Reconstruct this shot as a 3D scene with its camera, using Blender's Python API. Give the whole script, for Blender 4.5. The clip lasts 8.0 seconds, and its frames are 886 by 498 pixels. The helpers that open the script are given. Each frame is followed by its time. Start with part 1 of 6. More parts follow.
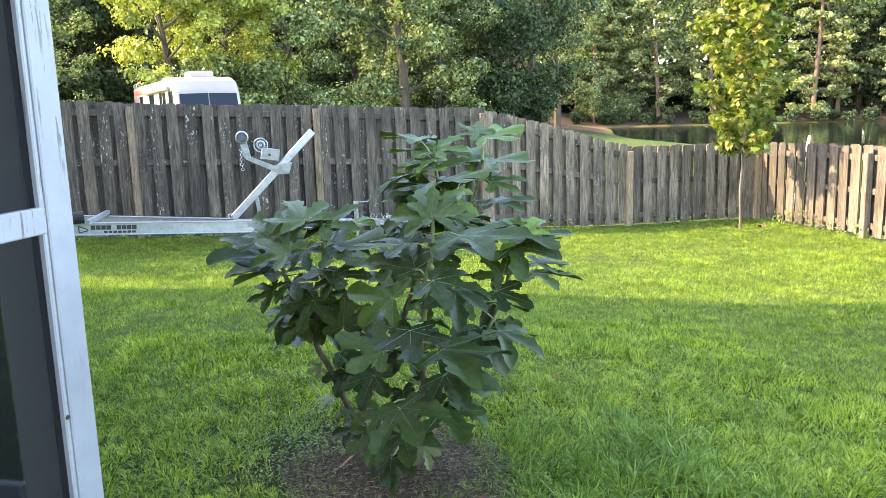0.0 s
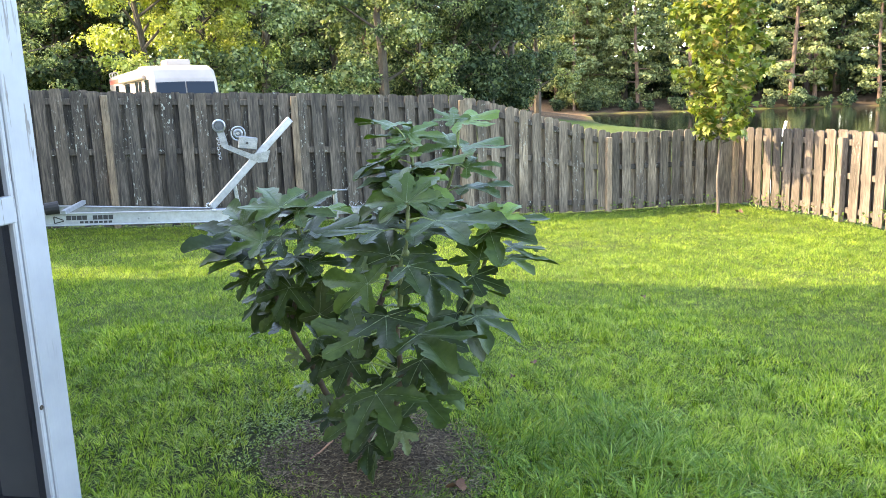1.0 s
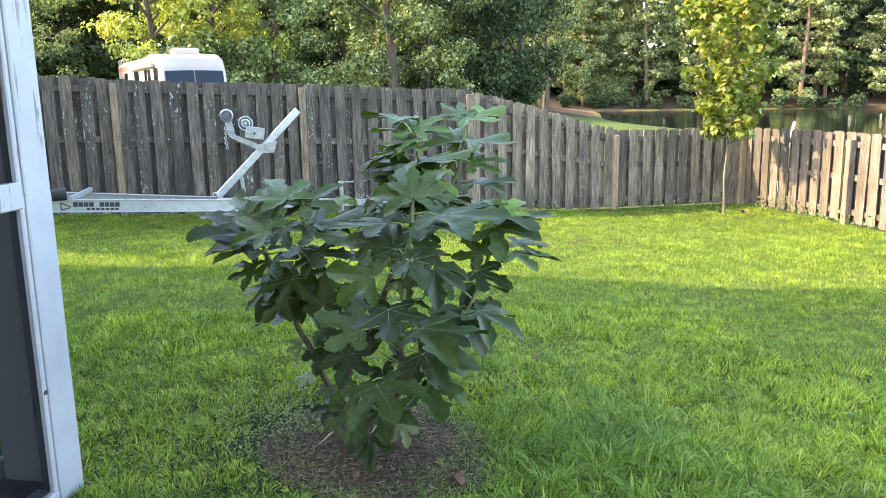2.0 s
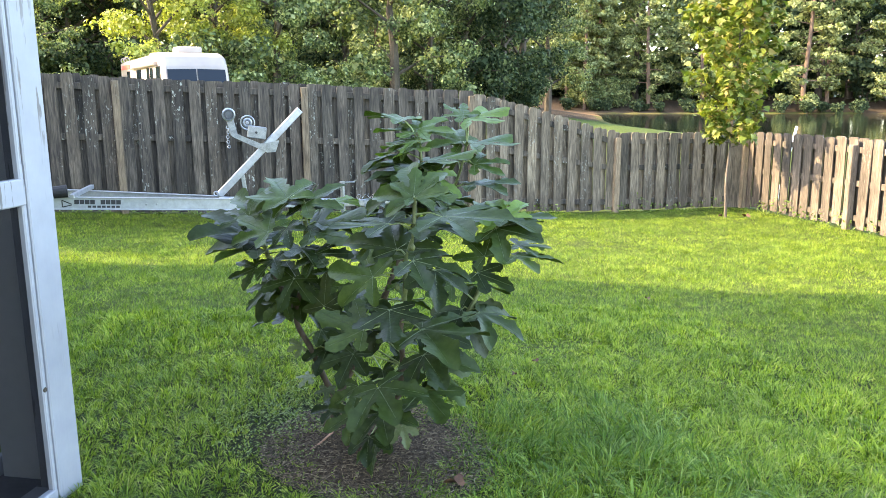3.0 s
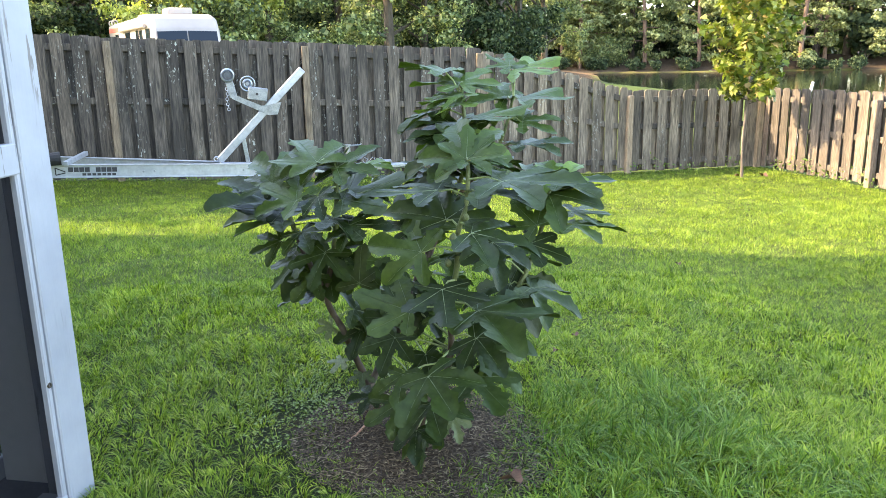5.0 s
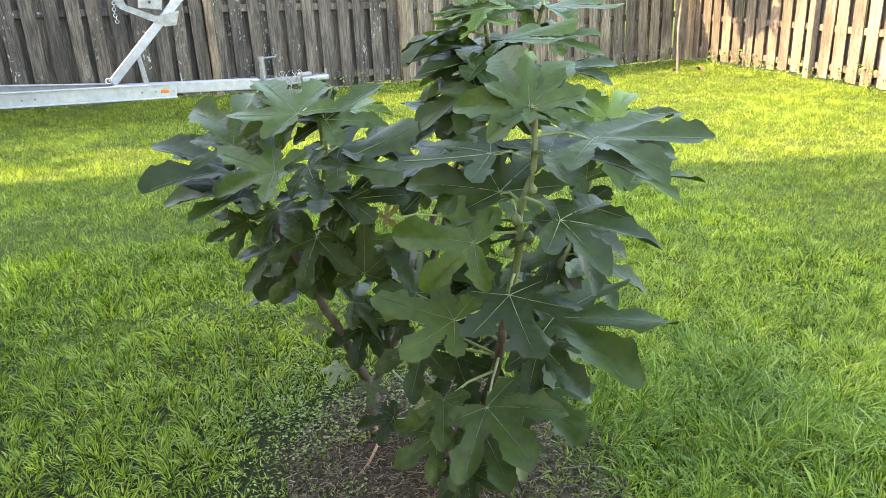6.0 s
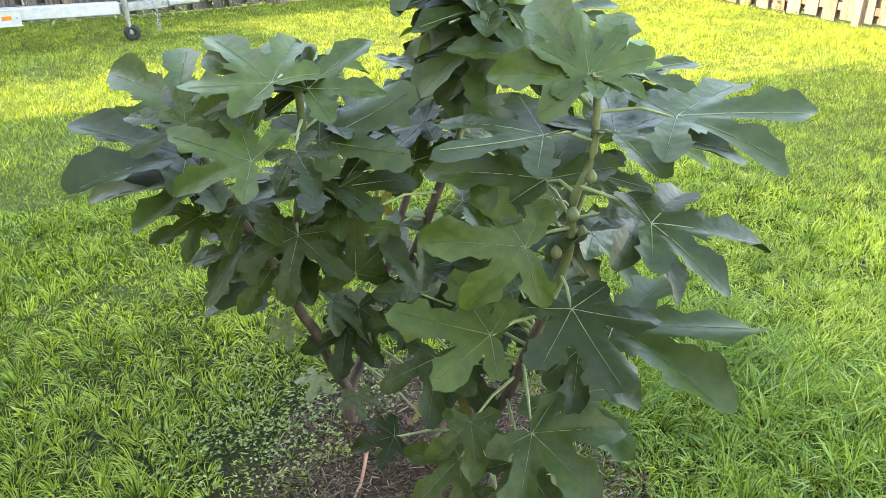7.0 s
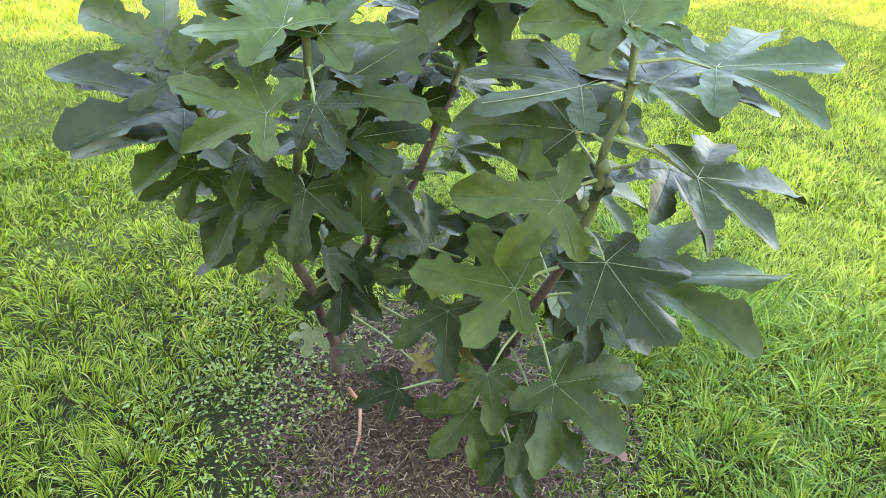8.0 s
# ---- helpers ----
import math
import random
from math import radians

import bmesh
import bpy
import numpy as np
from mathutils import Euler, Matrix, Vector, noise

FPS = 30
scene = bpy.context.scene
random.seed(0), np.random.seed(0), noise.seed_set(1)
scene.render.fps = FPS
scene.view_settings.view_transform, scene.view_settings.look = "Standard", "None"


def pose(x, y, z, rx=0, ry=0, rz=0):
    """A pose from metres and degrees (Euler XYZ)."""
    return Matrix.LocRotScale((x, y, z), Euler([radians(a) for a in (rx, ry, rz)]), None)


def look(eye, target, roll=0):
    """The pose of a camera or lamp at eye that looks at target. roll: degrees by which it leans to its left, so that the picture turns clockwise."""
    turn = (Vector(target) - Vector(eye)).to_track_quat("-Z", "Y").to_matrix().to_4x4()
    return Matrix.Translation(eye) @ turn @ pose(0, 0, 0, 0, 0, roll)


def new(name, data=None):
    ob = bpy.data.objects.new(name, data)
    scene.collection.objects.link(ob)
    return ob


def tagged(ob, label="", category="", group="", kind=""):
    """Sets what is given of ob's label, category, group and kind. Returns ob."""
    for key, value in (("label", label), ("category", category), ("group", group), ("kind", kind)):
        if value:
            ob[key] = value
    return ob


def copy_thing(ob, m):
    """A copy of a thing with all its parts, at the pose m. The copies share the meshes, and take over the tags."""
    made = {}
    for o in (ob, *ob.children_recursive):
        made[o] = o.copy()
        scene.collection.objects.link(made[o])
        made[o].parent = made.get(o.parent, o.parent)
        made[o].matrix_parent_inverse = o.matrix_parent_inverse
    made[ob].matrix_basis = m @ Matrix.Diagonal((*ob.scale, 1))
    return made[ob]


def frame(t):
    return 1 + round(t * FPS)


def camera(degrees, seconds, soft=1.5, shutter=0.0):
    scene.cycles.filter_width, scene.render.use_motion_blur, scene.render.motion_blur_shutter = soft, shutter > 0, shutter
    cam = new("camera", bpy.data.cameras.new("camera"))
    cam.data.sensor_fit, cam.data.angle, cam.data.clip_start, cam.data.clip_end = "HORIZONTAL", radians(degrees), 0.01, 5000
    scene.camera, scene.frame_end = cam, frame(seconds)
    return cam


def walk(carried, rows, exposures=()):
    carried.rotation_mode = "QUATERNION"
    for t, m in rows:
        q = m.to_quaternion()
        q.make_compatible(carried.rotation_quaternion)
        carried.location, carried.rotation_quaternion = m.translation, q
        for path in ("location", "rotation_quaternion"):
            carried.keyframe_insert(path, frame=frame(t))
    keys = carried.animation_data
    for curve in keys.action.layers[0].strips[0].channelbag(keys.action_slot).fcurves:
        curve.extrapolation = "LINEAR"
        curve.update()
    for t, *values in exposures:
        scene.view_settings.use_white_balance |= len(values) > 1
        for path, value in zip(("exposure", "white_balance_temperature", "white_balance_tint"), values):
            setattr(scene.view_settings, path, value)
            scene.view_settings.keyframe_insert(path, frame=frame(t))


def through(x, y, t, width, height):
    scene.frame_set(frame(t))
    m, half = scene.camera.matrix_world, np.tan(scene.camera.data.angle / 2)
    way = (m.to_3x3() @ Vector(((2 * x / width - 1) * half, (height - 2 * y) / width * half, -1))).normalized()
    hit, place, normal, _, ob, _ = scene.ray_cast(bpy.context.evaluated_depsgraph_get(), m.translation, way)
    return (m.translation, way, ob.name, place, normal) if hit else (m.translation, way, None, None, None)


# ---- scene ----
from mathutils.geometry import delaunay_2d_cdt

cam = camera(58.7, 8.0, soft=0.6)
PATH = [
    (0, (-0.438, 0.639, 1.535), (0.058, 2.545, 1.185), -1.7),
    (0.5, (-0.432, 0.631, 1.53), (0.087, 2.527, 1.164), -1.7),
    (1, (-0.416, 0.627, 1.525), (0.122, 2.515, 1.144), -2.0),
    (2.5, (-0.414, 0.612, 1.532), (0.107, 2.501, 1.135), -0.4),
    (3, (-0.418, 0.624, 1.528), (0.106, 2.514, 1.135), -0.3),
    (3.5, (-0.434, 0.632, 1.528), (0.088, 2.521, 1.128), -0.3),
    (4, (-0.484, 0.665, 1.518), (0.031, 2.553, 1.106), -0.2),
    (4.5, (-0.505, 0.74, 1.491), (0.0, 2.628, 1.064), -0.3),
    (4.7, (-0.49, 0.824, 1.476), (0.015, 2.71, 1.039), -0.5),
    (5.8, (-0.646, 1.78, 1.495), (0.032, 3.53, 0.803), -2.5),
    (6, (-0.628, 1.919, 1.501), (0.094, 3.635, 0.77), -2.6),
    (6.5, (-0.621, 2.207, 1.525), (0.22, 3.819, 0.692), -2.2),
    (7, (-0.745, 2.445, 1.528), (0.224, 3.929, 0.601), -1.2),
    (7.5, (-0.859, 2.597, 1.545), (0.218, 3.94, 0.527), 0.4),
    (8, (-0.905, 2.639, 1.547), (0.21, 3.903, 0.471), 1.7),
]
walk(cam, [(t, look(eye, target, roll)) for t, eye, target, roll in PATH], [(0, 3.54, 7200, 13), (4.7, 3.54, 7200, 13), (6, 3.83, 8400, 16), (6.8, 4.07, 8500, 17), (8, 4.40, 8150, 18)])
# ---------------------------------------------------------------- world and sun
SUN_DIR = Vector((0.95, -0.25, -0.60)).normalized()      # the way the sunlight travels
world = bpy.data.worlds.new("sky")
scene.world = world
world.use_nodes = True
wn = world.node_tree
sky = wn.nodes.new("ShaderNodeTexSky")
sky.sky_type = "NISHITA"
sky.sun_disc = False
sky.sun_elevation = math.asin(-SUN_DIR.z)
sky.sun_rotation = math.atan2(-SUN_DIR.x, -SUN_DIR.y)
sky.air_density, sky.dust_density, sky.ozone_density = 1.0, 1.2, 1.0
wn.links.new(sky.outputs[0], wn.nodes["Background"].inputs[0])
wn.nodes["Background"].inputs[1].default_value = 0.15
sun_data = bpy.data.lights.new("sun", "SUN")
sun_data.energy, sun_data.angle, sun_data.color = 1.5, radians(0.6), (1.0, 0.87, 0.60)
sun = new("sun", sun_data)
sun.matrix_world = Matrix.Translation((-20, 12, 25)) @ SUN_DIR.to_track_quat("-Z", "Y").to_matrix().to_4x4()

# ---------------------------------------------------------------- materials
def blank(name):
    m = bpy.data.materials.new(name)
    m.use_nodes = True
    nt = m.node_tree
    return m, nt, nt.nodes["Principled BSDF"]


def ramp(nt, fac, stops):
    r = nt.nodes.new("ShaderNodeValToRGB")
    while len(r.color_ramp.elements) < len(stops):
        r.color_ramp.elements.new(0.5)
    for e, (p, c) in zip(r.color_ramp.elements, stops):
        e.position, e.color = p, (*c, 1)
    nt.links.new(fac, r.inputs[0])
    return r.outputs[0]


def noise_at(nt, scale, detail=4, stretch=None, rough=0.6, distort=0.0, coords="Object"):
    tc = nt.nodes.new("ShaderNodeTexCoord")
    n = nt.nodes.new("ShaderNodeTexNoise")
    n.inputs["Scale"].default_value, n.inputs["Detail"].default_value = scale, detail
    n.inputs["Roughness"].default_value, n.inputs["Distortion"].default_value = rough, distort
    src = tc.outputs[coords]
    if stretch:
        mp = nt.nodes.new("ShaderNodeMapping")
        mp.inputs["Scale"].default_value = stretch
        nt.links.new(src, mp.inputs[0])
        src = mp.outputs[0]
    nt.links.new(src, n.inputs["Vector"])
    return n.outputs[0]


def blend(nt, kind, fac, a, b):
    mx = nt.nodes.new("ShaderNodeMix")
    mx.data_type, mx.blend_type = "RGBA", kind
    for sock, v in ((mx.inputs[0], fac), (mx.inputs[6], a), (mx.inputs[7], b)):
        if isinstance(v, (int, float)):
            sock.default_value = v
        elif isinstance(v, tuple):
            sock.default_value = (*v, 1)
        else:
            nt.links.new(v, sock)
    return mx.outputs[2]


def bumped(nt, bsdf, height, strength, dist=0.01):
    b = nt.nodes.new("ShaderNodeBump")
    b.inputs["Strength"].default_value, b.inputs["Distance"].default_value = strength, dist
    nt.links.new(height, b.inputs["Height"])
    nt.links.new(b.outputs[0], bsdf.inputs["Normal"])


def surface(name, c1, c2, scale, rough=0.7, bump=0.3, stretch=None, fine=8.0, metal=0.0, dist=0.004, jitter=0.0):
    """Two-scale mottled surface between two colours."""
    m, nt, b = blank(name)
    n1 = noise_at(nt, scale, 5, stretch)
    n2 = noise_at(nt, scale * fine, 4, stretch)
    col = ramp(nt, n1, [(0.3, c1), (0.7, c2)])
    col = blend(nt, "OVERLAY", 0.45, col, ramp(nt, n2, [(0.25, (0.3, 0.3, 0.3)), (0.75, (0.7, 0.7, 0.7))]))
    if jitter:
        oi = nt.nodes.new("ShaderNodeObjectInfo")
        col = blend(nt, "MULTIPLY", 1.0, col, ramp(nt, oi.outputs["Random"], [(0, (1 - jitter,) * 3), (1, (1.0, 1.0, 1.0))]))
    nt.links.new(col, b.inputs["Base Color"])
    b.inputs["Roughness"].default_value, b.inputs["Metallic"].default_value = rough, metal
    if bump:
        bumped(nt, b, n2, bump, dist)
    return m


def foliage(name, stops, rough=0.5, through=0.35, island=True, spec=0.5, through_tint=(1.3, 1.35, 0.5), patch=0.0):
    """Thin leaves: colour by leaf, some light passing through."""
    m, nt, b = blank(name)
    if island:
        src = nt.nodes.new("ShaderNodeNewGeometry").outputs["Random Per Island"]
    else:
        src = nt.nodes.new("ShaderNodeObjectInfo").outputs["Random"]
    col = ramp(nt, src, stops)
    n = noise_at(nt, 1.3, 3)
    col = blend(nt, "MULTIPLY", 0.6, col, ramp(nt, n, [(0.3, (0.52, 0.62, 0.72)), (0.7, (1.28, 1.2, 0.95))]))
    if patch:
        col = blend(nt, "MULTIPLY", 0.75, col, ramp(nt, noise_at(nt, patch, 3), [(0.32, (0.50, 0.58, 0.55)), (0.68, (1.35, 1.25, 1.1))]))
    nt.links.new(col, b.inputs["Base Color"])
    b.inputs["Roughness"].default_value = rough
    b.inputs["Specular IOR Level"].default_value = spec
    tr = nt.nodes.new("ShaderNodeBsdfTranslucent")
    nt.links.new(blend(nt, "MULTIPLY", 1.0, col, through_tint), tr.inputs[0])
    mx = nt.nodes.new("ShaderNodeMixShader")
    mx.inputs[0].default_value = through
    nt.links.new(b.outputs[0], mx.inputs[1])
    nt.links.new(tr.outputs[0], mx.inputs[2])
    nt.links.new(mx.outputs[0], nt.nodes["Material Output"].inputs[0])
    return m


def weathered_wood(name, dark, light, lichen):
    """Grey fence timber: long grain, darker knots and streaks, pale lichen flecks."""
    m, nt, b = blank(name)
    oi = nt.nodes.new("ShaderNodeObjectInfo")
    tc = nt.nodes.new("ShaderNodeTexCoord")
    shift = nt.nodes.new("ShaderNodeVectorMath")
    shift.operation = "MULTIPLY_ADD"
    nt.links.new(oi.outputs["Random"], shift.inputs[0])
    shift.inputs[1].default_value = (17, 31, 53)
    nt.links.new(tc.outputs["Object"], shift.inputs[2])

    def grain(scale, detail, stretch, distort=0.0):
        mp = nt.nodes.new("ShaderNodeMapping")
        mp.inputs["Scale"].default_value = stretch
        nt.links.new(shift.outputs[0], mp.inputs[0])
        n = nt.nodes.new("ShaderNodeTexNoise")
        n.inputs["Scale"].default_value, n.inputs["Detail"].default_value = scale, detail
        n.inputs["Distortion"].default_value = distort
        nt.links.new(mp.outputs[0], n.inputs["Vector"])
        return n.outputs[0]
    g1 = grain(9, 6, (4, 4, 0.35), 0.6)
    g2 = grain(60, 4, (2.5, 2.5, 0.12))
    stain = grain(2.2, 4, (1, 1, 0.6))
    col = ramp(nt, g1, [(0.25, dark), (0.7, light)])
    col = blend(nt, "OVERLAY", 0.75, col, ramp(nt, g2, [(0.3, (0.16,) * 3), (0.7, (0.80,) * 3)]))
    col = blend(nt, "MULTIPLY", 0.75, col, ramp(nt, stain, [(0.3, (0.38, 0.37, 0.36)), (0.6, (1.15, 1.13, 1.1))]))
    col = blend(nt, "MULTIPLY", 1.0, col, ramp(nt, oi.outputs["Random"], [(0, (0.62, 0.62, 0.60)), (0.5, (1, 0.97, 0.92)), (1, (1.25, 1.2, 1.1))]))
    spots = grain(38, 3, (1, 1, 0.5))
    where = grain(1.7, 3, (1.5, 1.5, 0.5))
    mask = ramp(nt, spots, [(0.60, (0, 0, 0)), (0.66, (1, 1, 1))])
    mask = blend(nt, "MULTIPLY", 1.0, mask, ramp(nt, where, [(0.52, (0, 0, 0)), (0.66, (lichen,) * 3)]))
    col = blend(nt, "MIX", mask, col, (0.42, 0.44, 0.38))
    nt.links.new(col, b.inputs["Base Color"])
    b.inputs["Roughness"].default_value = 0.85
    bumped(nt, b, g2, 0.5, 0.004)
    return m


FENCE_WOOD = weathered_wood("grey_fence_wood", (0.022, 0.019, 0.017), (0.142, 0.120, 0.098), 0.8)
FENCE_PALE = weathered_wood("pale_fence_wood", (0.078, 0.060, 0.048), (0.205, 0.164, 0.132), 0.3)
# Lighter copy for the low back pickets; lawn-bounced light is put into its colour.
FENCE_LOW_BRIGHT = weathered_wood("brightened_fence_wood", (0.064, 0.052, 0.040), (0.265, 0.217, 0.165), 0.4)
POST_WOOD = weathered_wood("post_wood", (0.17, 0.125, 0.085), (0.34, 0.26, 0.18), 0.2)
BARK = surface("bark", (0.035, 0.028, 0.02), (0.11, 0.085, 0.06), 6, 0.9, 0.8, (1, 1, 0.3), dist=0.02)
PINE_BARK = surface("pine_bark", (0.10, 0.06, 0.04), (0.24, 0.15, 0.10), 5, 0.9, 0.8, (1, 1, 0.3), dist=0.02)
FIG_BARK = surface("fig_bark", (0.052, 0.038, 0.028), (0.120, 0.090, 0.070), 30, 0.8, 0.4, (1, 1, 0.5), dist=0.003)
FIG_GREEN = surface("fig_green_shoot", (0.075, 0.100, 0.032), (0.15, 0.175, 0.065), 25, 0.6, 0.15, dist=0.002)
PETIOLE = surface("fig_leaf_stalk", (0.16, 0.215, 0.065), (0.25, 0.30, 0.115), 20, 0.5, 0.0)
GALV = surface("galvanised_steel", (0.20, 0.215, 0.235), (0.38, 0.40, 0.43), 14, 0.38, 0.1, metal=0.85)
ALU = surface("aluminium", (0.37, 0.39, 0.43), (0.43, 0.45, 0.49), 2, 0.38, 0.02, metal=0.6)
BLACK = surface("black_rubber", (0.005, 0.005, 0.006), (0.013, 0.013, 0.014), 20, 0.75, 0.1)
WORN_RUBBER = surface("worn_grey_rubber", (0.05, 0.052, 0.056), (0.10, 0.102, 0.106), 25, 0.7, 0.1)
DECAL = surface("black_decal", (0.02, 0.02, 0.025), (0.03, 0.03, 0.035), 10, 0.5, 0.0)
ORANGE = surface("orange_reflector", (0.75, 0.13, 0.02), (0.85, 0.2, 0.03), 60, 0.2, 0.1)
RV_WHITE = surface("cream_bodywork", (0.34, 0.280, 0.245), (0.36, 0.300, 0.265), 0.3, 0.35, 0.0, fine=2.0)
RV_RED = surface("faded_red_stripe", (0.45, 0.08, 0.06), (0.55, 0.14, 0.10), 2, 0.4, 0.0)
PVC = surface("white_plastic", (0.74, 0.75, 0.76), (0.8, 0.8, 0.8), 4, 0.35, 0.0)
DRY_LEAF = surface("dry_leaf", (0.07, 0.032, 0.018), (0.17, 0.085, 0.045), 30, 0.8, 0.3)
ROOT = surface("red_root", (0.30, 0.13, 0.07), (0.44, 0.24, 0.14), 30, 0.7, 0.3)
SIDING = surface("pale_siding", (0.55, 0.55, 0.53), (0.62, 0.62, 0.6), 1.5, 0.6, 0.1)
ROOFING = surface("grey_shingle", (0.09, 0.085, 0.08), (0.17, 0.16, 0.15), 6, 0.9, 0.5)
DARK_FLOOR = surface("dark_deck_boards", (0.05, 0.05, 0.055), (0.10, 0.10, 0.11), 6, 0.7, 0.3)


def dark_glass():
    m, nt, b = blank("dark_windscreen")
    b.inputs["Base Color"].default_value = (0.008, 0.013, 0.022, 1)
    b.inputs["Roughness"].default_value = 0.08
    b.inputs["Specular IOR Level"].default_value = 0.2
    return m


def screen_mesh():
    """Insect screen: a dark weave that lets part of the view through."""
    m, nt, b = blank("insect_screen")
    n = noise_at(nt, 2.5, 3)
    nt.links.new(ramp(nt, n, [(0.3, (0.006, 0.0062, 0.008)), (0.7, (0.010, 0.0102, 0.013))]), b.inputs["Base Color"])
    b.inputs["Roughness"].default_value = 0.8
    b.inputs["Specular IOR Level"].default_value = 0.03
    b.inputs["Alpha"].default_value = 0.74
    return m


def peeling_paint():
    """White paint on timber, chipped along the grain to grey wood."""
    m, nt, b = blank("peeling_white_paint")
    n1 = noise_at(nt, 5, 4)
    chips = noise_at(nt, 26, 4, (1.6, 1.6, 0.16))
    where = noise_at(nt, 3.2, 3, (1, 1, 0.5))
    col = ramp(nt, n1, [(0.3, (0.265, 0.280, 0.315)), (0.7, (0.325, 0.340, 0.375))])
    mask = ramp(nt, chips, [(0.58, (0, 0, 0)), (0.62, (1, 1, 1))])
    mask = blend(nt, "MULTIPLY", 1.0, mask, ramp(nt, where, [(0.48, (0, 0, 0)), (0.62, (0.9, 0.9, 0.9))]))
    nt.links.new(blend(nt, "MIX", mask, col, (0.13, 0.12, 0.115)), b.inputs["Base Color"])
    b.inputs["Roughness"].default_value = 0.5
    bumped(nt, b, chips, 0.25, 0.003)
    return m


WHITE_PAINT = peeling_paint()
GLASS, SCREEN = dark_glass(), screen_mesh()


def ground_material():
    """Lawn soil with thatch darkened as the shade between blades, the bare dug circle under the fig, red clay at the
    far shore, sand on the bank.
    """
    m, nt, b = blank("lawn_ground")
    at = nt.nodes.new("ShaderNodeAttribute")
    at.attribute_name = "bare"
    n1, n2, n3 = noise_at(nt, 0.6, 4), noise_at(nt, 7, 5), noise_at(nt, 90, 5)
    grass = ramp(nt, n2, [(0.25, (0.038, 0.052, 0.009)), (0.5, (0.068, 0.090, 0.016)), (0.8, (0.108, 0.128, 0.028))])
    grass = blend(nt, "OVERLAY", 0.5, grass, ramp(nt, n3, [(0.3, (0.22,) * 3), (0.7, (0.78,) * 3)]))
    grass = blend(nt, "MULTIPLY", 0.5, grass, ramp(nt, n1, [(0.3, (0.75, 0.8, 0.7)), (0.7, (1.2, 1.15, 1.0))]))
    # Near-black thatch: the shade in gaps between grass blades is put into its colour.
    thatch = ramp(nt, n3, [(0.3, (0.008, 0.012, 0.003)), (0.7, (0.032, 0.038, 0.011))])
    dirt = ramp(nt, n3, [(0.25, (0.016, 0.010, 0.006)), (0.5, (0.055, 0.036, 0.021)), (0.74, (0.15, 0.108, 0.066))])
    clay = ramp(nt, n2, [(0.3, (0.13, 0.070, 0.035)), (0.7, (0.27, 0.165, 0.085))])
    sep = nt.nodes.new("ShaderNodeSeparateColor")
    nt.links.new(at.outputs["Color"], sep.inputs[0])
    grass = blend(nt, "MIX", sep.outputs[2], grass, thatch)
    edge = nt.nodes.new("ShaderNodeMath")
    edge.operation = "ADD"
    nt.links.new(sep.outputs[0], edge.inputs[0])
    wob = nt.nodes.new("ShaderNodeMath")
    wob.operation = "MULTIPLY_ADD"
    wob.inputs[1].default_value, wob.inputs[2].default_value = 0.7, -0.35
    nt.links.new(noise_at(nt, 9, 4), wob.inputs[0])
    nt.links.new(wob.outputs[0], edge.inputs[1])
    mask = ramp(nt, edge.outputs[0], [(0.35, (0, 0, 0)), (0.6, (1, 1, 1))])
    col = blend(nt, "MIX", mask, grass, dirt)
    col = blend(nt, "MIX", sep.outputs[1], col, clay)
    nt.links.new(col, b.inputs["Base Color"])
    b.inputs["Roughness"].default_value = 0.95
    b.inputs["Specular IOR Level"].default_value = 0.15
    bumped(nt, b, n3, 0.8, 0.02)
    return m


def water_material():
    m, nt, b = blank("pond_water")
    b.inputs["Base Color"].default_value = (0.018, 0.022, 0.012, 1)
    b.inputs["Roughness"].default_value = 0.06
    n = noise_at(nt, 1.2, 3, (1, 2.2, 1))
    bumped(nt, b, n, 0.12, 0.05)
    return m


GROUND, WATER = ground_material(), water_material()
GRASS = foliage("grass_blades", [(0.0, (0.044, 0.091, 0.010)), (0.30, (0.144, 0.235, 0.023)), (0.65, (0.266, 0.375, 0.044)), (0.93, (0.375, 0.45, 0.088)), (1.0, (0.47, 0.445, 0.18))], 0.45, 0.33, spec=0.18, through_tint=(1.28, 1.3, 0.55), patch=6.0)
LUSH = foliage("coarse_grass_blades", [(0.0, (0.040, 0.085, 0.012)), (0.4, (0.095, 0.180, 0.026)), (0.8, (0.180, 0.280, 0.048)), (1.0, (0.29, 0.37, 0.11))], 0.45, 0.30, spec=0.15, through_tint=(1.3, 1.3, 0.5))
CLOVER = foliage("clover_leaf", [(0, (0.08, 0.13, 0.022)), (0.6, (0.19, 0.27, 0.055)), (1, (0.32, 0.39, 0.12))], 0.5, 0.3)
STRAW = foliage("straw", [(0, (0.032, 0.020, 0.012)), (0.6, (0.11, 0.072, 0.042)), (0.92, (0.24, 0.17, 0.10)), (1, (0.40, 0.32, 0.20))], 0.8, 0.1, through_tint=(1, 1, 1))
BROAD = foliage("broad_leaves", [(0, (0.030, 0.050, 0.020)), (0.5, (0.130, 0.175, 0.066)), (1, (0.41, 0.43, 0.20))], 0.45, 0.30, spec=0.3, through_tint=(1.35, 1.4, 0.6))
BROAD_DARK = foliage("dark_evergreen_leaves", [(0, (0.015, 0.028, 0.014)), (0.6, (0.058, 0.086, 0.044)), (1, (0.15, 0.18, 0.085))], 0.6, 0.2, spec=0.12)
BROAD_YELLOW = foliage("yellowing_leaves", [(0, (0.15, 0.19, 0.040)), (0.6, (0.37, 0.40, 0.10)), (1, (0.55, 0.55, 0.18))], 0.45, 0.42)
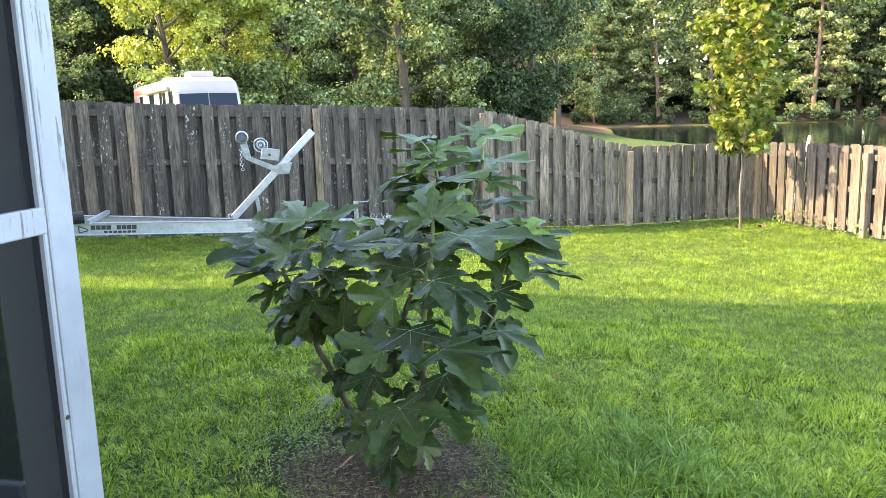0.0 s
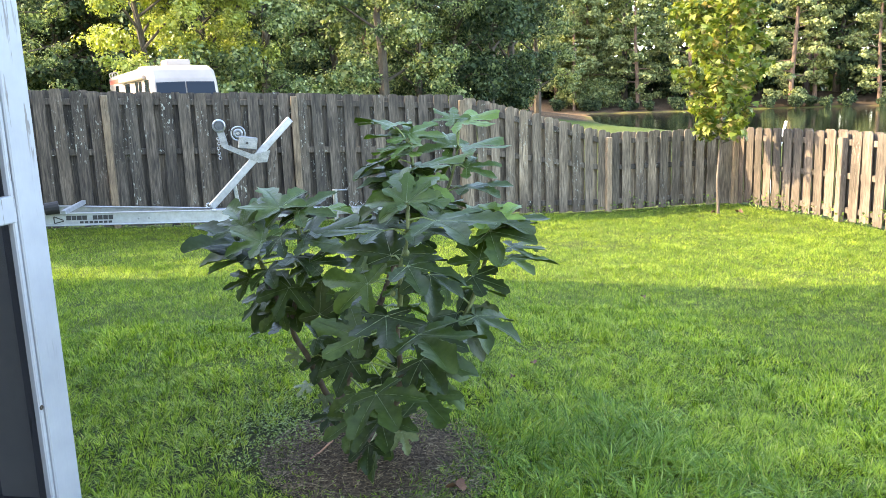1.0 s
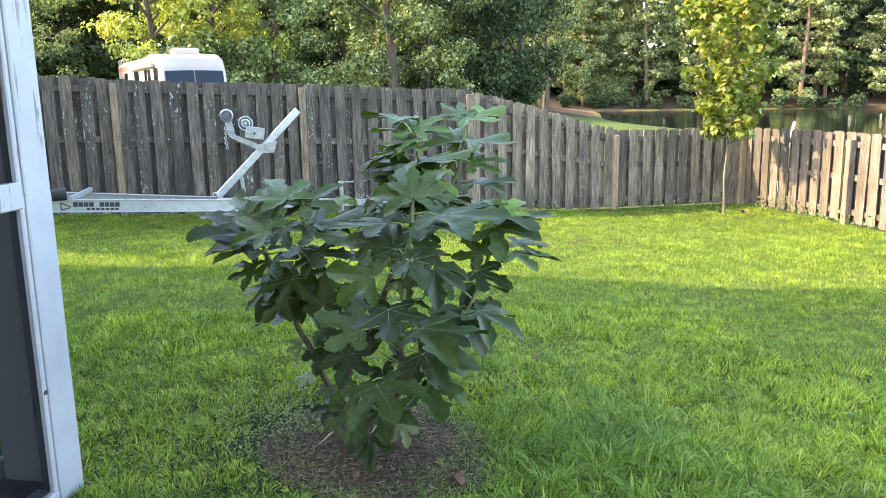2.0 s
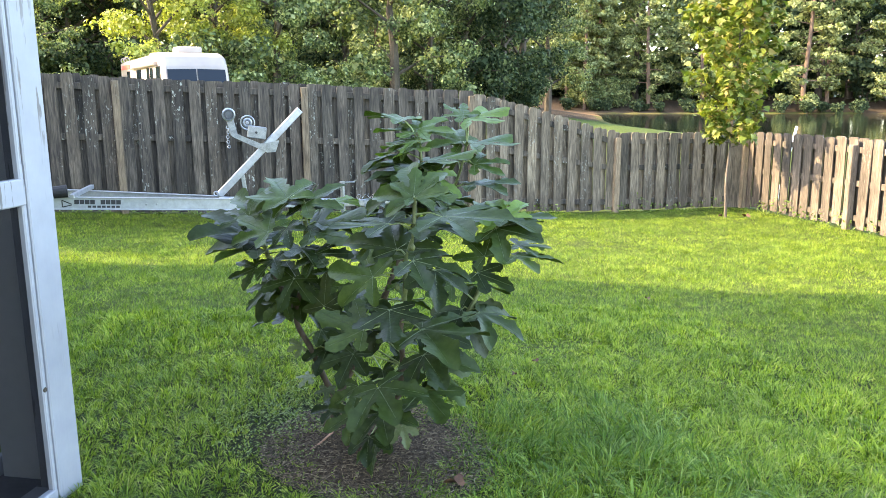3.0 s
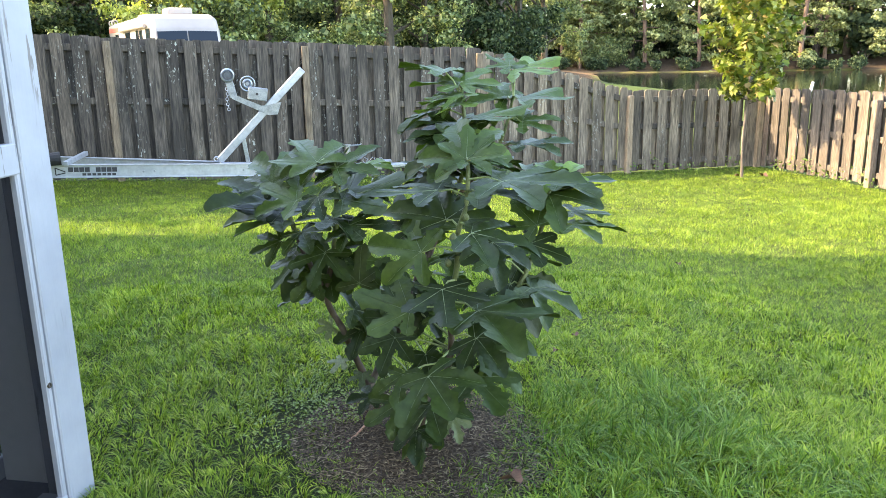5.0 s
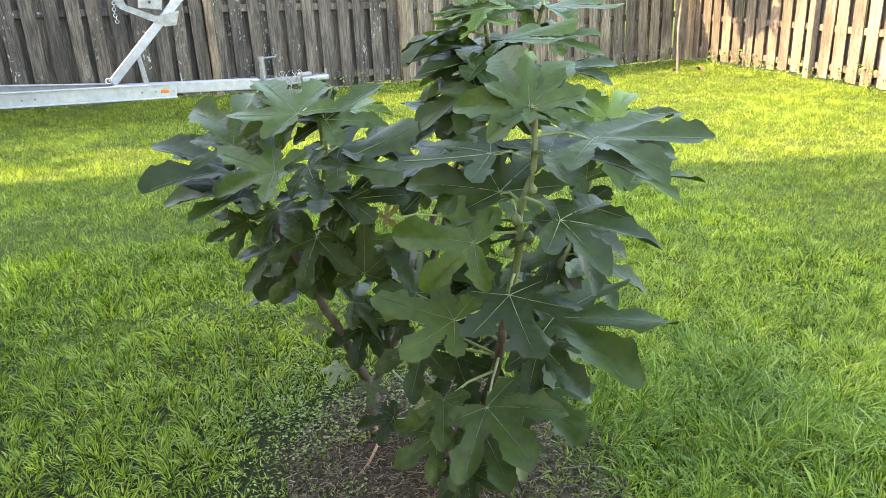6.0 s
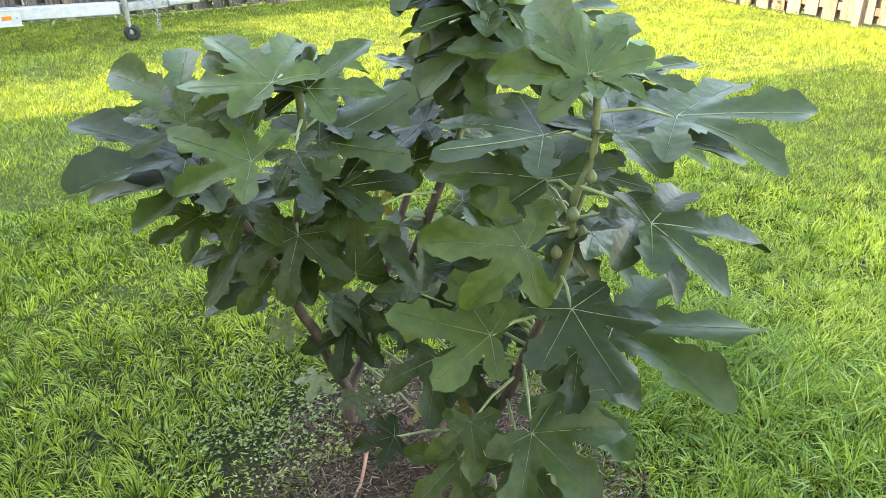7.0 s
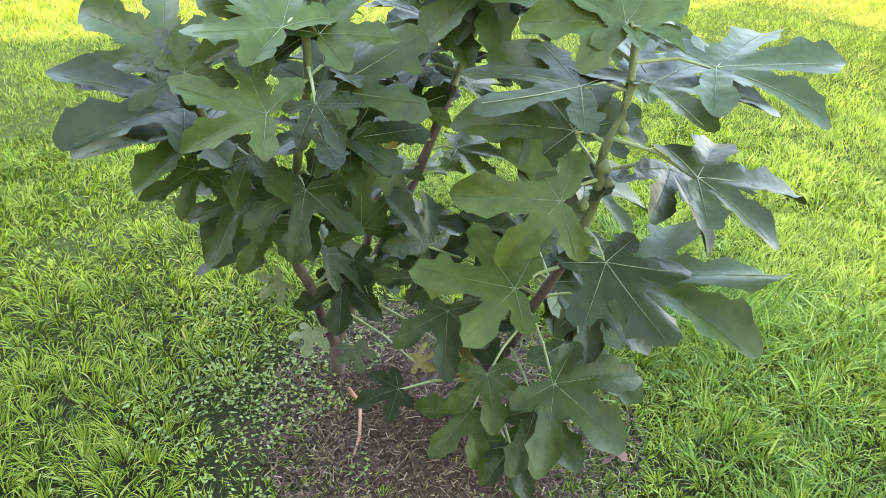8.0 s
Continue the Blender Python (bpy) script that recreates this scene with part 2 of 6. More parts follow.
NEEDLES = foliage("pine_needles", [(0, (0.085, 0.108, 0.045)), (0.6, (0.24, 0.265, 0.125)), (1, (0.42, 0.43, 0.21))], 0.6, 0.34, spec=0.12)
SAP_LEAF = foliage("maple_leaves", [(0, (0.07, 0.11, 0.018)), (0.5, (0.16, 0.195, 0.035)), (0.85, (0.25, 0.26, 0.06)), (1, (0.34, 0.24, 0.10))], 0.5, 0.3, spec=0.25)


def fig_leaf_material(name, base, edge, vein, through=0.08):
    """Matt fig leaf: paler underside of tone along the midribs comes from the vein strips; blotches and fine net of small veins."""
    m, nt, b = blank(name)
    oi = nt.nodes.new("ShaderNodeObjectInfo")
    n1, n2 = noise_at(nt, 5, 3), noise_at(nt, 70, 4)
    col = ramp(nt, n1, [(0.3, base), (0.75, edge)])
    col = blend(nt, "MULTIPLY", 1.0, col, ramp(nt, oi.outputs["Random"], [(0, (0.42, 0.45, 0.42)), (0.6, (0.95, 0.95, 0.92)), (1, (1.45, 1.40, 1.3))]))
    vo = nt.nodes.new("ShaderNodeTexVoronoi")
    vo.feature = "DISTANCE_TO_EDGE"
    vo.inputs["Scale"].default_value = 55
    tc = nt.nodes.new("ShaderNodeTexCoord")
    nt.links.new(tc.outputs["Object"], vo.inputs["Vector"])
    net = ramp(nt, vo.outputs["Distance"], [(0.0, vein), (0.09, (0.5, 0.5, 0.5))])
    col = blend(nt, "SOFT_LIGHT", 0.22, col, net)
    col = blend(nt, "OVERLAY", 0.1, col, ramp(nt, n2, [(0.3, (0.4,) * 3), (0.7, (0.6,) * 3)]))
    nt.links.new(col, b.inputs["Base Color"])
    b.inputs["Roughness"].default_value = 0.43
    b.inputs["Specular IOR Level"].default_value = 0.22
    wave = nt.nodes.new("ShaderNodeMath")
    wave.operation = "MULTIPLY_ADD"
    wave.inputs[1].default_value = 0.05
    nt.links.new(vo.outputs["Distance"], wave.inputs[0])
    nt.links.new(noise_at(nt, 4.5, 2), wave.inputs[2])
    bumped(nt, b, wave.outputs[0], 0.4, 0.012)
    tr = nt.nodes.new("ShaderNodeBsdfTranslucent")
    nt.links.new(blend(nt, "MULTIPLY", 1.0, col, (1.6, 1.9, 0.5)), tr.inputs[0])
    mx = nt.nodes.new("ShaderNodeMixShader")
    mx.inputs[0].default_value = through
    nt.links.new(b.outputs[0], mx.inputs[1])
    nt.links.new(tr.outputs[0], mx.inputs[2])
    nt.links.new(mx.outputs[0], nt.nodes["Material Output"].inputs[0])
    return m


FIG_LEAF = fig_leaf_material("fig_leaf", (0.022, 0.041, 0.006), (0.047, 0.074, 0.014), (0.75, 0.8, 0.6))
FIG_YOUNG = fig_leaf_material("young_fig_leaf", (0.072, 0.120, 0.024), (0.115, 0.175, 0.042), (0.8, 0.85, 0.6), 0.18)
FIG_YELLOW = fig_leaf_material("yellowing_fig_leaf", (0.19, 0.165, 0.035), (0.29, 0.24, 0.06), (0.6, 0.7, 0.4))
FIG_PALE = fig_leaf_material("fading_fig_leaf", (0.10, 0.13, 0.06), (0.17, 0.195, 0.10), (0.6, 0.7, 0.5))
FIG_VEIN = surface("fig_leaf_vein", (0.12, 0.16, 0.080), (0.185, 0.23, 0.125), 30, 0.5, 0.0)

# ---------------------------------------------------------------- building helpers
def finish(bm, name, material, smooth=False):
    me = bpy.data.meshes.new(name)
    bm.to_mesh(me)
    bm.free()
    for mt in material if isinstance(material, (list, tuple)) else (material,):
        me.materials.append(mt)
    if smooth:
        me.polygons.foreach_set("use_smooth", [True] * len(me.polygons))
    return me


def part(name, bm, material, parent, label="", smooth=False):
    """One mesh object under a thing or a part (or on its own)."""
    ob = new(name, finish(bm, name, material, smooth) if isinstance(bm, bmesh.types.BMesh) else bm)
    ob.parent = parent
    if label:
        tagged(ob, label)
    return ob


def thing(name, place, label, category, group="", kind=""):
    ob = new(name)
    ob.location = place
    return tagged(ob, label, category, group, kind)


def block(sx, sy, sz, m=None, bevel=0.0, bm=None, segs=1):
    """A bevelled box with its middle at the origin of m."""
    bm = bm or bmesh.new()
    tmp = bmesh.new()
    bmesh.ops.create_cube(tmp, size=1)
    bmesh.ops.scale(tmp, vec=(sx, sy, sz), verts=tmp.verts)
    if bevel:
        bmesh.ops.bevel(tmp, geom=tmp.edges[:], offset=bevel, segments=segs, affect="EDGES", profile=0.5)
    if m is not None:
        bmesh.ops.transform(tmp, matrix=m, verts=tmp.verts)
    return merge(bm, tmp)


def merge(bm, tmp):
    me = bpy.data.meshes.new("tmp")
    tmp.to_mesh(me)
    tmp.free()
    bm.from_mesh(me)
    bpy.data.meshes.remove(me)
    return bm


def rod(points, radii, sides=8, bm=None, cap=True):
    """A round tapered tube through points."""
    bm = bm or bmesh.new()
    pts = [Vector(p) for p in points]
    rings = []
    up = Vector((0.13, 0.27, 1)).normalized()
    for i, p in enumerate(pts):
        d = (pts[min(i + 1, len(pts) - 1)] - pts[max(i - 1, 0)]).normalized()
        a = d.cross(up if abs(d.dot(up)) < 0.95 else Vector((1, 0, 0))).normalized()
        b = d.cross(a)
        r = radii[i] if isinstance(radii, (list, tuple)) else radii
        rings.append([bm.verts.new(p + (a * math.cos(k * math.tau / sides) + b * math.sin(k * math.tau / sides)) * r) for k in range(sides)])
    for r0, r1 in zip(rings, rings[1:]):
        for k in range(sides):
            bm.faces.new((r0[k], r0[(k + 1) % sides], r1[(k + 1) % sides], r1[k]))
    if cap:
        bm.faces.new(rings[0])
        bm.faces.new(rings[-1][::-1])
    return bm


def tube_ring(centre, axis, radius, thick, bm=None, sides=24, cross=8):
    bm = bm or bmesh.new()
    q = Vector(axis).to_track_quat("Z", "Y")
    rings = []
    for i in range(sides):
        a = i * math.tau / sides
        out = Vector((math.cos(a), math.sin(a), 0))
        rings.append([bm.verts.new(Vector(centre) + q @ (out * (radius + thick * math.cos(b)) + Vector((0, 0, thick * math.sin(b))))) for b in (k * math.tau / cross for k in range(cross))])
    for i in range(sides):
        r0, r1 = rings[i], rings[(i + 1) % sides]
        for k in range(cross):
            bm.faces.new((r0[k], r1[k], r1[(k + 1) % cross], r0[(k + 1) % cross]))
    return bm


def beam(a, b, wide, high, bm=None, bevel=0.004):
    """A square-cut bar from a to b; high is its upright size."""
    a, b = Vector(a), Vector(b)
    d = (b - a).normalized()
    side = Vector((0, 0, 1)).cross(d)
    side = side.normalized() if side.length > 1e-4 else Vector((0, 1, 0))
    up = d.cross(side)
    m = Matrix((d, side, up)).transposed().to_4x4()
    m.translation = (a + b) / 2
    return block((b - a).length, wide, high, m, bevel, bm)


def raw_mesh(name, verts, tris, material, smooth=False):
    """A large triangle mesh from arrays."""
    me = bpy.data.meshes.new(name)
    me.vertices.add(len(verts))
    me.vertices.foreach_set("co", np.asarray(verts, np.float32).ravel())
    me.loops.add(len(tris) * 3)
    me.loops.foreach_set("vertex_index", np.asarray(tris, np.int32).ravel())
    me.polygons.add(len(tris))
    me.polygons.foreach_set("loop_start", np.arange(0, len(tris) * 3, 3, dtype=np.int32))
    me.polygons.foreach_set("loop_total", np.full(len(tris), 3, np.int32))
    if smooth:
        me.polygons.foreach_set("use_smooth", np.ones(len(tris), bool))
    me.update(calc_edges=True)
    me.materials.append(material)
    return me


# ---------------------------------------------------------------- the lie of the land
FENCE_Y, FENCE_X, POND_Z = 12.20, 8.15, -1.2


def smooth(a, b, v):
    t = np.clip((v - a) / (b - a), 0, 1)
    return t * t * (3 - 2 * t)


def pond_depth(x, y):
    """Metres inside the pond's edge (negative on land)."""
    left = (x - 28 - (y - 46) * 0.30) + 1.5 * np.sin(y * 0.13)
    far = (89 - (x - 42) * 0.57 - y) * 0.87 + 1.2 * np.sin(x * 0.11)
    near = (x - 8.2) * 0.75 + (y - 12) * 0.66 - 24
    return np.minimum(np.minimum(left, far), near)


def ground_z(x, y):
    x, y = np.asarray(x, float), np.asarray(y, float)
    near = -0.1 * (np.clip(x, -0.3, 4.5)) * smooth(-0.6, 0.8, x)
    far = -0.185 - 0.043 * np.clip(x, -6, 6.2)
    yard = near + (far - near) * smooth(5.0, 11.0, y)
    yard = yard + 0.012 * np.sin(x * 2.1 + 0.6) * np.sin(y * 1.7)
    wild = -0.4 + 0.7 * smooth(20, 75, y) + 1.3 * smooth(84, 112, y) * smooth(27, 34, x) * smooth(50, 42, x) + 0.08 * np.sin(x * 0.21) * np.cos(y * 0.17)
    d = pond_depth(x, y)
    wild = np.minimum(wild, POND_Z - 0.12 * np.clip(d, -40, 12))
    out = np.maximum(smooth(0.5, 9, y - FENCE_Y), smooth(0.5, 9, x - FENCE_X))
    return yard + (wild - yard) * out


def bareness(x, y):
    r = np.hypot((x - 0.15) / 0.39, (y - 3.80) / 0.42)
    r2 = np.hypot((x + 0.30) / 0.26, (y - 4.02) / 0.22)
    return np.maximum(1.25 - r * 0.75, (1.0 - r2 * 0.75) * 0.62)


def gz(x, y):
    return float(ground_z(x, y))
# ---------------------------------------------------------------- ground and pond
def build_ground():
    fine = np.concatenate([np.arange(-3, 9, 0.12)])
    xs = np.unique(np.concatenate([np.arange(26, 100, 2.5), -3 - np.geomspace(0.3, 900, 40), fine, 9 + np.geomspace(0.4, 900, 70)]))
    fy = np.arange(-1, 13.5, 0.12)
    ys = np.unique(np.concatenate([np.arange(76, 100, 1.2), -1 - np.geomspace(0.3, 600, 25), fy, 13.5 + np.geomspace(0.4, 900, 80)]))
    gx, gy = np.meshgrid(xs, ys)
    z = ground_z(gx, gy)
    nx, ny = len(xs), len(ys)
    verts = np.stack([gx, gy, z], -1).reshape(-1, 3)
    i = np.arange(ny - 1)[:, None] * nx + np.arange(nx - 1)[None]
    i = i.ravel()
    tris = np.concatenate([np.stack([i, i + 1, i + nx + 1], -1), np.stack([i, i + nx + 1, i + nx], -1)])
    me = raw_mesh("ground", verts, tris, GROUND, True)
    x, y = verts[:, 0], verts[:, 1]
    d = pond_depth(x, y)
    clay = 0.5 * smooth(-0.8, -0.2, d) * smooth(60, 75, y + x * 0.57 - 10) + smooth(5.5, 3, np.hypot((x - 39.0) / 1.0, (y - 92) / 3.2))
    # Blue channel: how much of the darkened thatch shows, strongest near the fig.
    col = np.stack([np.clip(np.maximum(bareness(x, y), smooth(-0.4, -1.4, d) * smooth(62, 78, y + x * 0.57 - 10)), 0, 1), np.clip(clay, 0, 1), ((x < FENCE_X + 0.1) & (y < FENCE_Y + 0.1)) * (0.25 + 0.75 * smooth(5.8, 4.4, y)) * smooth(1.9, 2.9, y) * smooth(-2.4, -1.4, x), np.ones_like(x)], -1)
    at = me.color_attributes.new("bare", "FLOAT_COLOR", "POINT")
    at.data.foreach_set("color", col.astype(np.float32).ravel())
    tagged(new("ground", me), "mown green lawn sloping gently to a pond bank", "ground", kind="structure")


build_ground()
wb = bmesh.new()
for px, py in ((6, 20), (420, 20), (420, 420), (6, 420)):
    wb.verts.new((px, py, POND_Z))
wb.faces.new(wb.verts[:])
tagged(part("water", wb, WATER, None), "still dark pond water reflecting the trees", "water", kind="structure")

# ---------------------------------------------------------------- fences
BACK_POSTS = [-9.26, -6.76, -4.26, -1.76, 0.74, 3.24, 5.71, 8.10]
SIDE_POSTS = [9.80, 7.40, 5.0, 2.6, 0.2, -2.2]
PITCH = 0.2275


def board_mesh(name, high, wide, rng, mat):
    """A dog-eared picket, slightly bowed and chipped; foot at z = 0, front at y = 0."""
    bm = bmesh.new()
    w, t, ear = wide / 2, 0.017, 0.03
    lean, cup = rng.uniform(-0.006, 0.006), rng.uniform(-0.004, 0.004)
    outline = [(-w, 0), (w, 0), (w, high * 0.5), (w, high - ear), (w - ear * 0.9, high), (-w + ear * 0.9, high), (-w, high - ear), (-w, high * 0.5)]
    front, back = [], []
    for x, z in outline:
        k = z / high
        jx = rng.uniform(-0.003, 0.003)
        front.append(bm.verts.new((x + lean * k + jx, cup * math.sin(k * 3.1), z + rng.uniform(-0.006, 0.006))))
        back.append(bm.verts.new((x + lean * k + jx, t + cup * math.sin(k * 3.1), front[-1].co.z)))
    bm.faces.new(front)
    bm.faces.new(back[::-1])
    n = len(outline)
    for i in range(n):
        bm.faces.new((front[i], back[i], back[(i + 1) % n], front[(i + 1) % n]))
    bmesh.ops.recalc_face_normals(bm, faces=bm.faces[:])
    return finish(bm, name, mat)


def post_mesh(high, mat):
    bm = block(0.089, 0.089, high, Matrix.Translation((0, 0, high / 2 - 0.05)), 0.006)
    return finish(bm, "post", mat)


def back_top(x):
    """Fence height above the ground along the back: six feet, stepping down to four."""
    if x < 3.24:
        return 1.83
    if x < 5.71:
        k = (x - 3.24) / (5.71 - 3.24)
        return 1.80 + (1.27 - 1.80) * k + 0.03 * math.sin(k * math.pi)
    return 1.26


def build_back_fence():
    rng = random.Random(4)
    f = thing("wooden_fence", (0, 0, 0), "grey weathered shadowbox picket fence, lichen-flecked, stepping down to a lower height", "fence", "garden fences")
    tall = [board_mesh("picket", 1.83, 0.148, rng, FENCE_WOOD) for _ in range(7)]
    # Low and stepped pickets use the timber lightened for bounced light.
    low = [board_mesh("picket", 1.26, 0.150, rng, FENCE_LOW_BRIGHT) for _ in range(6)]
    x, i = -9.4, 0
    while x < 8.085:
        for dy, off in ((0.0, 0.0), (0.072, PITCH / 2)):
            px = x + off + rng.uniform(-0.012, 0.012)
            if px > 8.085:
                continue
            h = back_top(px)
            me = rng.choice(tall) if h == 1.83 else rng.choice(low) if h == 1.26 else board_mesh("picket", h, 0.139, rng, FENCE_LOW_BRIGHT)
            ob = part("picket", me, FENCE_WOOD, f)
            ob.location = (px, FENCE_Y + dy + (rng.uniform(0, 0.004)), gz(px, FENCE_Y) + 0.024 + rng.uniform(-0.012, 0.012))
            ob.rotation_euler = (rng.uniform(-0.006, 0.006), rng.uniform(-0.008, 0.008), rng.uniform(-0.03, 0.03))
        x += PITCH
    end = part("picket", low[0], FENCE_LOW_BRIGHT, f)
    end.location = (7.985, FENCE_Y - 0.006, gz(7.985, FENCE_Y) + 0.02)
    for p in BACK_POSTS:
        h = back_top(p) - (0.03 if p < 5 else 0.05)
        ob = part("post", post_mesh(h + 0.1, POST_WOOD), None, f)
        ob.location = (p, FENCE_Y - 0.035, gz(p, FENCE_Y) - 0.05)
    for a, b in zip(BACK_POSTS, BACK_POSTS[1:]):
        za, zb = gz(a, FENCE_Y), gz(b, FENCE_Y)
        ha, hb = back_top(a), back_top(b)
        for low_k, drop in ((0.16, None), (None, 0.5), (None, 0.115)):
            if low_k:
                z0, z1 = za + low_k, zb + low_k
            elif drop == 0.5:
                z0, z1 = za + ha * 0.57, zb + hb * 0.57
            else:
                z0, z1 = za + ha - drop, zb + hb - drop
            part("rail", beam((a + 0.045, FENCE_Y + 0.0385, z0), (b - 0.045, FENCE_Y + 0.0385, z1), 0.038, 0.085), FENCE_WOOD, f)
    return f


def build_side_fence():
    rng = random.Random(9)
    f = thing("wooden_fence", (FENCE_X, 0, 0), "low pale weathered wooden shadowbox picket fence in sun", "fence", "garden fences")
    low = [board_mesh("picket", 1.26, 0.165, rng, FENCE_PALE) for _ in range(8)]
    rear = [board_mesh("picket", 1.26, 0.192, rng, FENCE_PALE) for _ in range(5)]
    y = FENCE_Y - 0.10
    while y > -2.3:
        for dx, off in ((0.0, 0.0), (0.072, PITCH / 2)):
            py = y - off + rng.uniform(-0.012, 0.012)
            ob = part("picket", rng.choice(rear if dx else low), FENCE_PALE, f)
            ob.location = (dx + rng.uniform(0, 0.004), py, gz(FENCE_X, py) + 0.03 + rng.uniform(-0.015, 0.015))
            ob.rotation_euler = (rng.uniform(-0.008, 0.008), rng.uniform(-0.012, 0.006), -math.pi / 2 + rng.uniform(-0.04, 0.04))
        y -= PITCH
    posts = [FENCE_Y - 0.02] + SIDE_POSTS
    for p in SIDE_POSTS:
        ob = part("post", post_mesh(1.30, FENCE_PALE), None, f)
        ob.location = (-0.035, p, gz(FENCE_X, p) - 0.05)
    for a, b in zip(posts, posts[1:]):
        for z in (0.17, 0.66, 1.13):
            part("rail", beam((0.0385, a - 0.05, gz(FENCE_X, a) + z), (0.0385, b + 0.05, gz(FENCE_X, b) + z), 0.038, 0.085), FENCE_PALE, f)


build_back_fence()
build_side_fence()

# ---------------------------------------------------------------- screened porch, and an unseen house added to shade the yard
PORCH_CORNER = Vector((-1.03, 3.80, 0.0))
ALONG = Vector((-0.44, -0.90, 0)).normalized()          # along the screened side, toward the camera's side
OUT = Vector((0.90, -0.44, 0)).normalized()             # outward from that side


def porch_m(s, d, z):
    """A place on the porch side: s metres along from the corner, d outward, z up."""
    return PORCH_CORNER + ALONG * s + OUT * d + Vector((0, 0, z))


def porch_bar(name, s0, s1, z0, z1, d0, d1, parent, mat=None, bevel=0.005):
    m = Matrix((ALONG, OUT, Vector((0, 0, 1)))).transposed().to_4x4()
    m.translation = porch_m((s0 + s1) / 2, (d0 + d1) / 2, (z0 + z1) / 2)
    return part(name, block(abs(s1 - s0), abs(d1 - d0), abs(z1 - z0), m, bevel), mat or WHITE_PAINT, parent)


def build_porch():
    p = thing("screened_porch", (0, 0, 0), "screened porch with a peeling white-painted corner post and dark insect screen", "porch", kind="structure")

    def screen(name, corners):
        bm = bmesh.new()
        bm.faces.new([bm.verts.new(v) for v in corners])
        part(name, bm, SCREEN, p, "dark grey insect screen").visible_shadow = False
    porch_bar("corner_post", 0.0, 0.135, -0.05, 2.6, -0.019, 0.0, p)
    porch_bar("post_core", 0.0, 0.09, -0.05, 2.6, -0.12, -0.0195, p)
    porch_bar("screen_stop", 0.1355, 0.158, 0.05, 2.6, -0.035, -0.008, p)
    part("knot", tube_ring(porch_m(0.147, -0.008, 0.453), OUT, 0.006, 0.004, None, 9, 6), BARK, p, "dark knot in the painted timber")
    porch_bar("rail", 0.138, 2.2, 1.14, 1.235, -0.045, -0.004, p)
    porch_bar("bottom_plate", 0.138, 2.2, -0.03, 0.055, -0.10, -0.004, p)
    porch_bar("top_plate", 0.0, 2.2, 2.6, 2.78, -0.12, 0.0, p)
    for s in (2.2,):
        porch_bar("stud", s, s + 0.14, -0.05, 2.6, -0.10, 0.0, p)
    for z0, z1 in ((0.056, 1.139), (1.236, 2.59)):
        screen("insect_screen", [porch_m(0.14, -0.030, z0), porch_m(2.2, -0.030, z0), porch_m(2.2, -0.030, z1), porch_m(0.14, -0.030, z1)])
    porch_bar("floor", -0.0, 2.4, -0.06, 0.02, -3.0, -0.125, p, DARK_FLOOR)
    porch_bar("roof", -0.25, 2.6, 2.79, 2.95, -3.2, 0.3, p, ROOFING)
    back = porch_bar("back_wall", 0.0, 2.4, 0.02, 2.78, -3.15, -3.0, p, SIDING)
    porch_bar("end_wall", 2.345, 2.46, -0.05, 2.78, -2.99, -0.11, p, SIDING)
    porch_bar("corner_panel", -0.005, 0.03, -0.03, 2.6, -0.335, -0.122, p, PVC)
    porch_bar("far_bottom_plate", -0.005, 0.05, 0.021, 0.105, -2.98, -0.34, p)
    porch_bar("far_rail", 0.0, 0.045, 1.14, 1.235, -2.98, -0.34, p)
    porch_bar("far_stud", 0.0, 0.045, 0.11, 2.6, -1.75, -1.66, p)
    screen("insect_screen", [porch_m(0.02, -0.345, 0.106), porch_m(0.02, -2.98, 0.106), porch_m(0.02, -2.98, 2.6), porch_m(0.02, -0.345, 2.6)])
    return back


build_porch()


def build_shading_house():
    h = thing("house", (-5, 0, 0), "unseen pale two-storey house block with a grey gable roof, placed to shade the yard", "house")
    # Unseen body, sized and placed so its shadow covers the near lawn.
    x0, x1, y0, y1, eave, ridge = -11.0, 0.0, 3.4, 9.48, 6.6, 9.4
    bm = block(x1 - x0, y1 - y0, eave + 0.4, Matrix.Translation(((x0 + x1) / 2, (y0 + y1) / 2, eave / 2 - 0.2)), 0.02)
    part("wall", bm, SIDING, h)
    bm = bmesh.new()
    prof = [(x0 - 0.3, eave + 0.02), (x1 + 0.3, eave + 0.02), ((x0 + x1) / 2, ridge)]
    a = [bm.verts.new((x, y0 - 0.2, z)) for x, z in prof]
    b = [bm.verts.new((x, y1 + 0.05, z)) for x, z in prof]
    bm.faces.new(a)
    bm.faces.new(b[::-1])
    for i in range(3):
        bm.faces.new((a[i], b[i], b[(i + 1) % 3], a[(i + 1) % 3]))
    bmesh.ops.recalc_face_normals(bm, faces=bm.faces[:])
    part("roof", bm, ROOFING, h)
    # Unseen block behind the walk, added to hold sky light off the fig's front.
    part("sky_blocker", block(10.0, 5.0, 4.6, Matrix.Translation((0.9, -5.2, 2.1)), 0.02), SIDING, h)
    part("sky_blocker_top", block(10.8, 5.8, 0.25, Matrix.Translation((0.9, -5.2, 4.53)), 0.02), ROOFING, h)


build_shading_house()

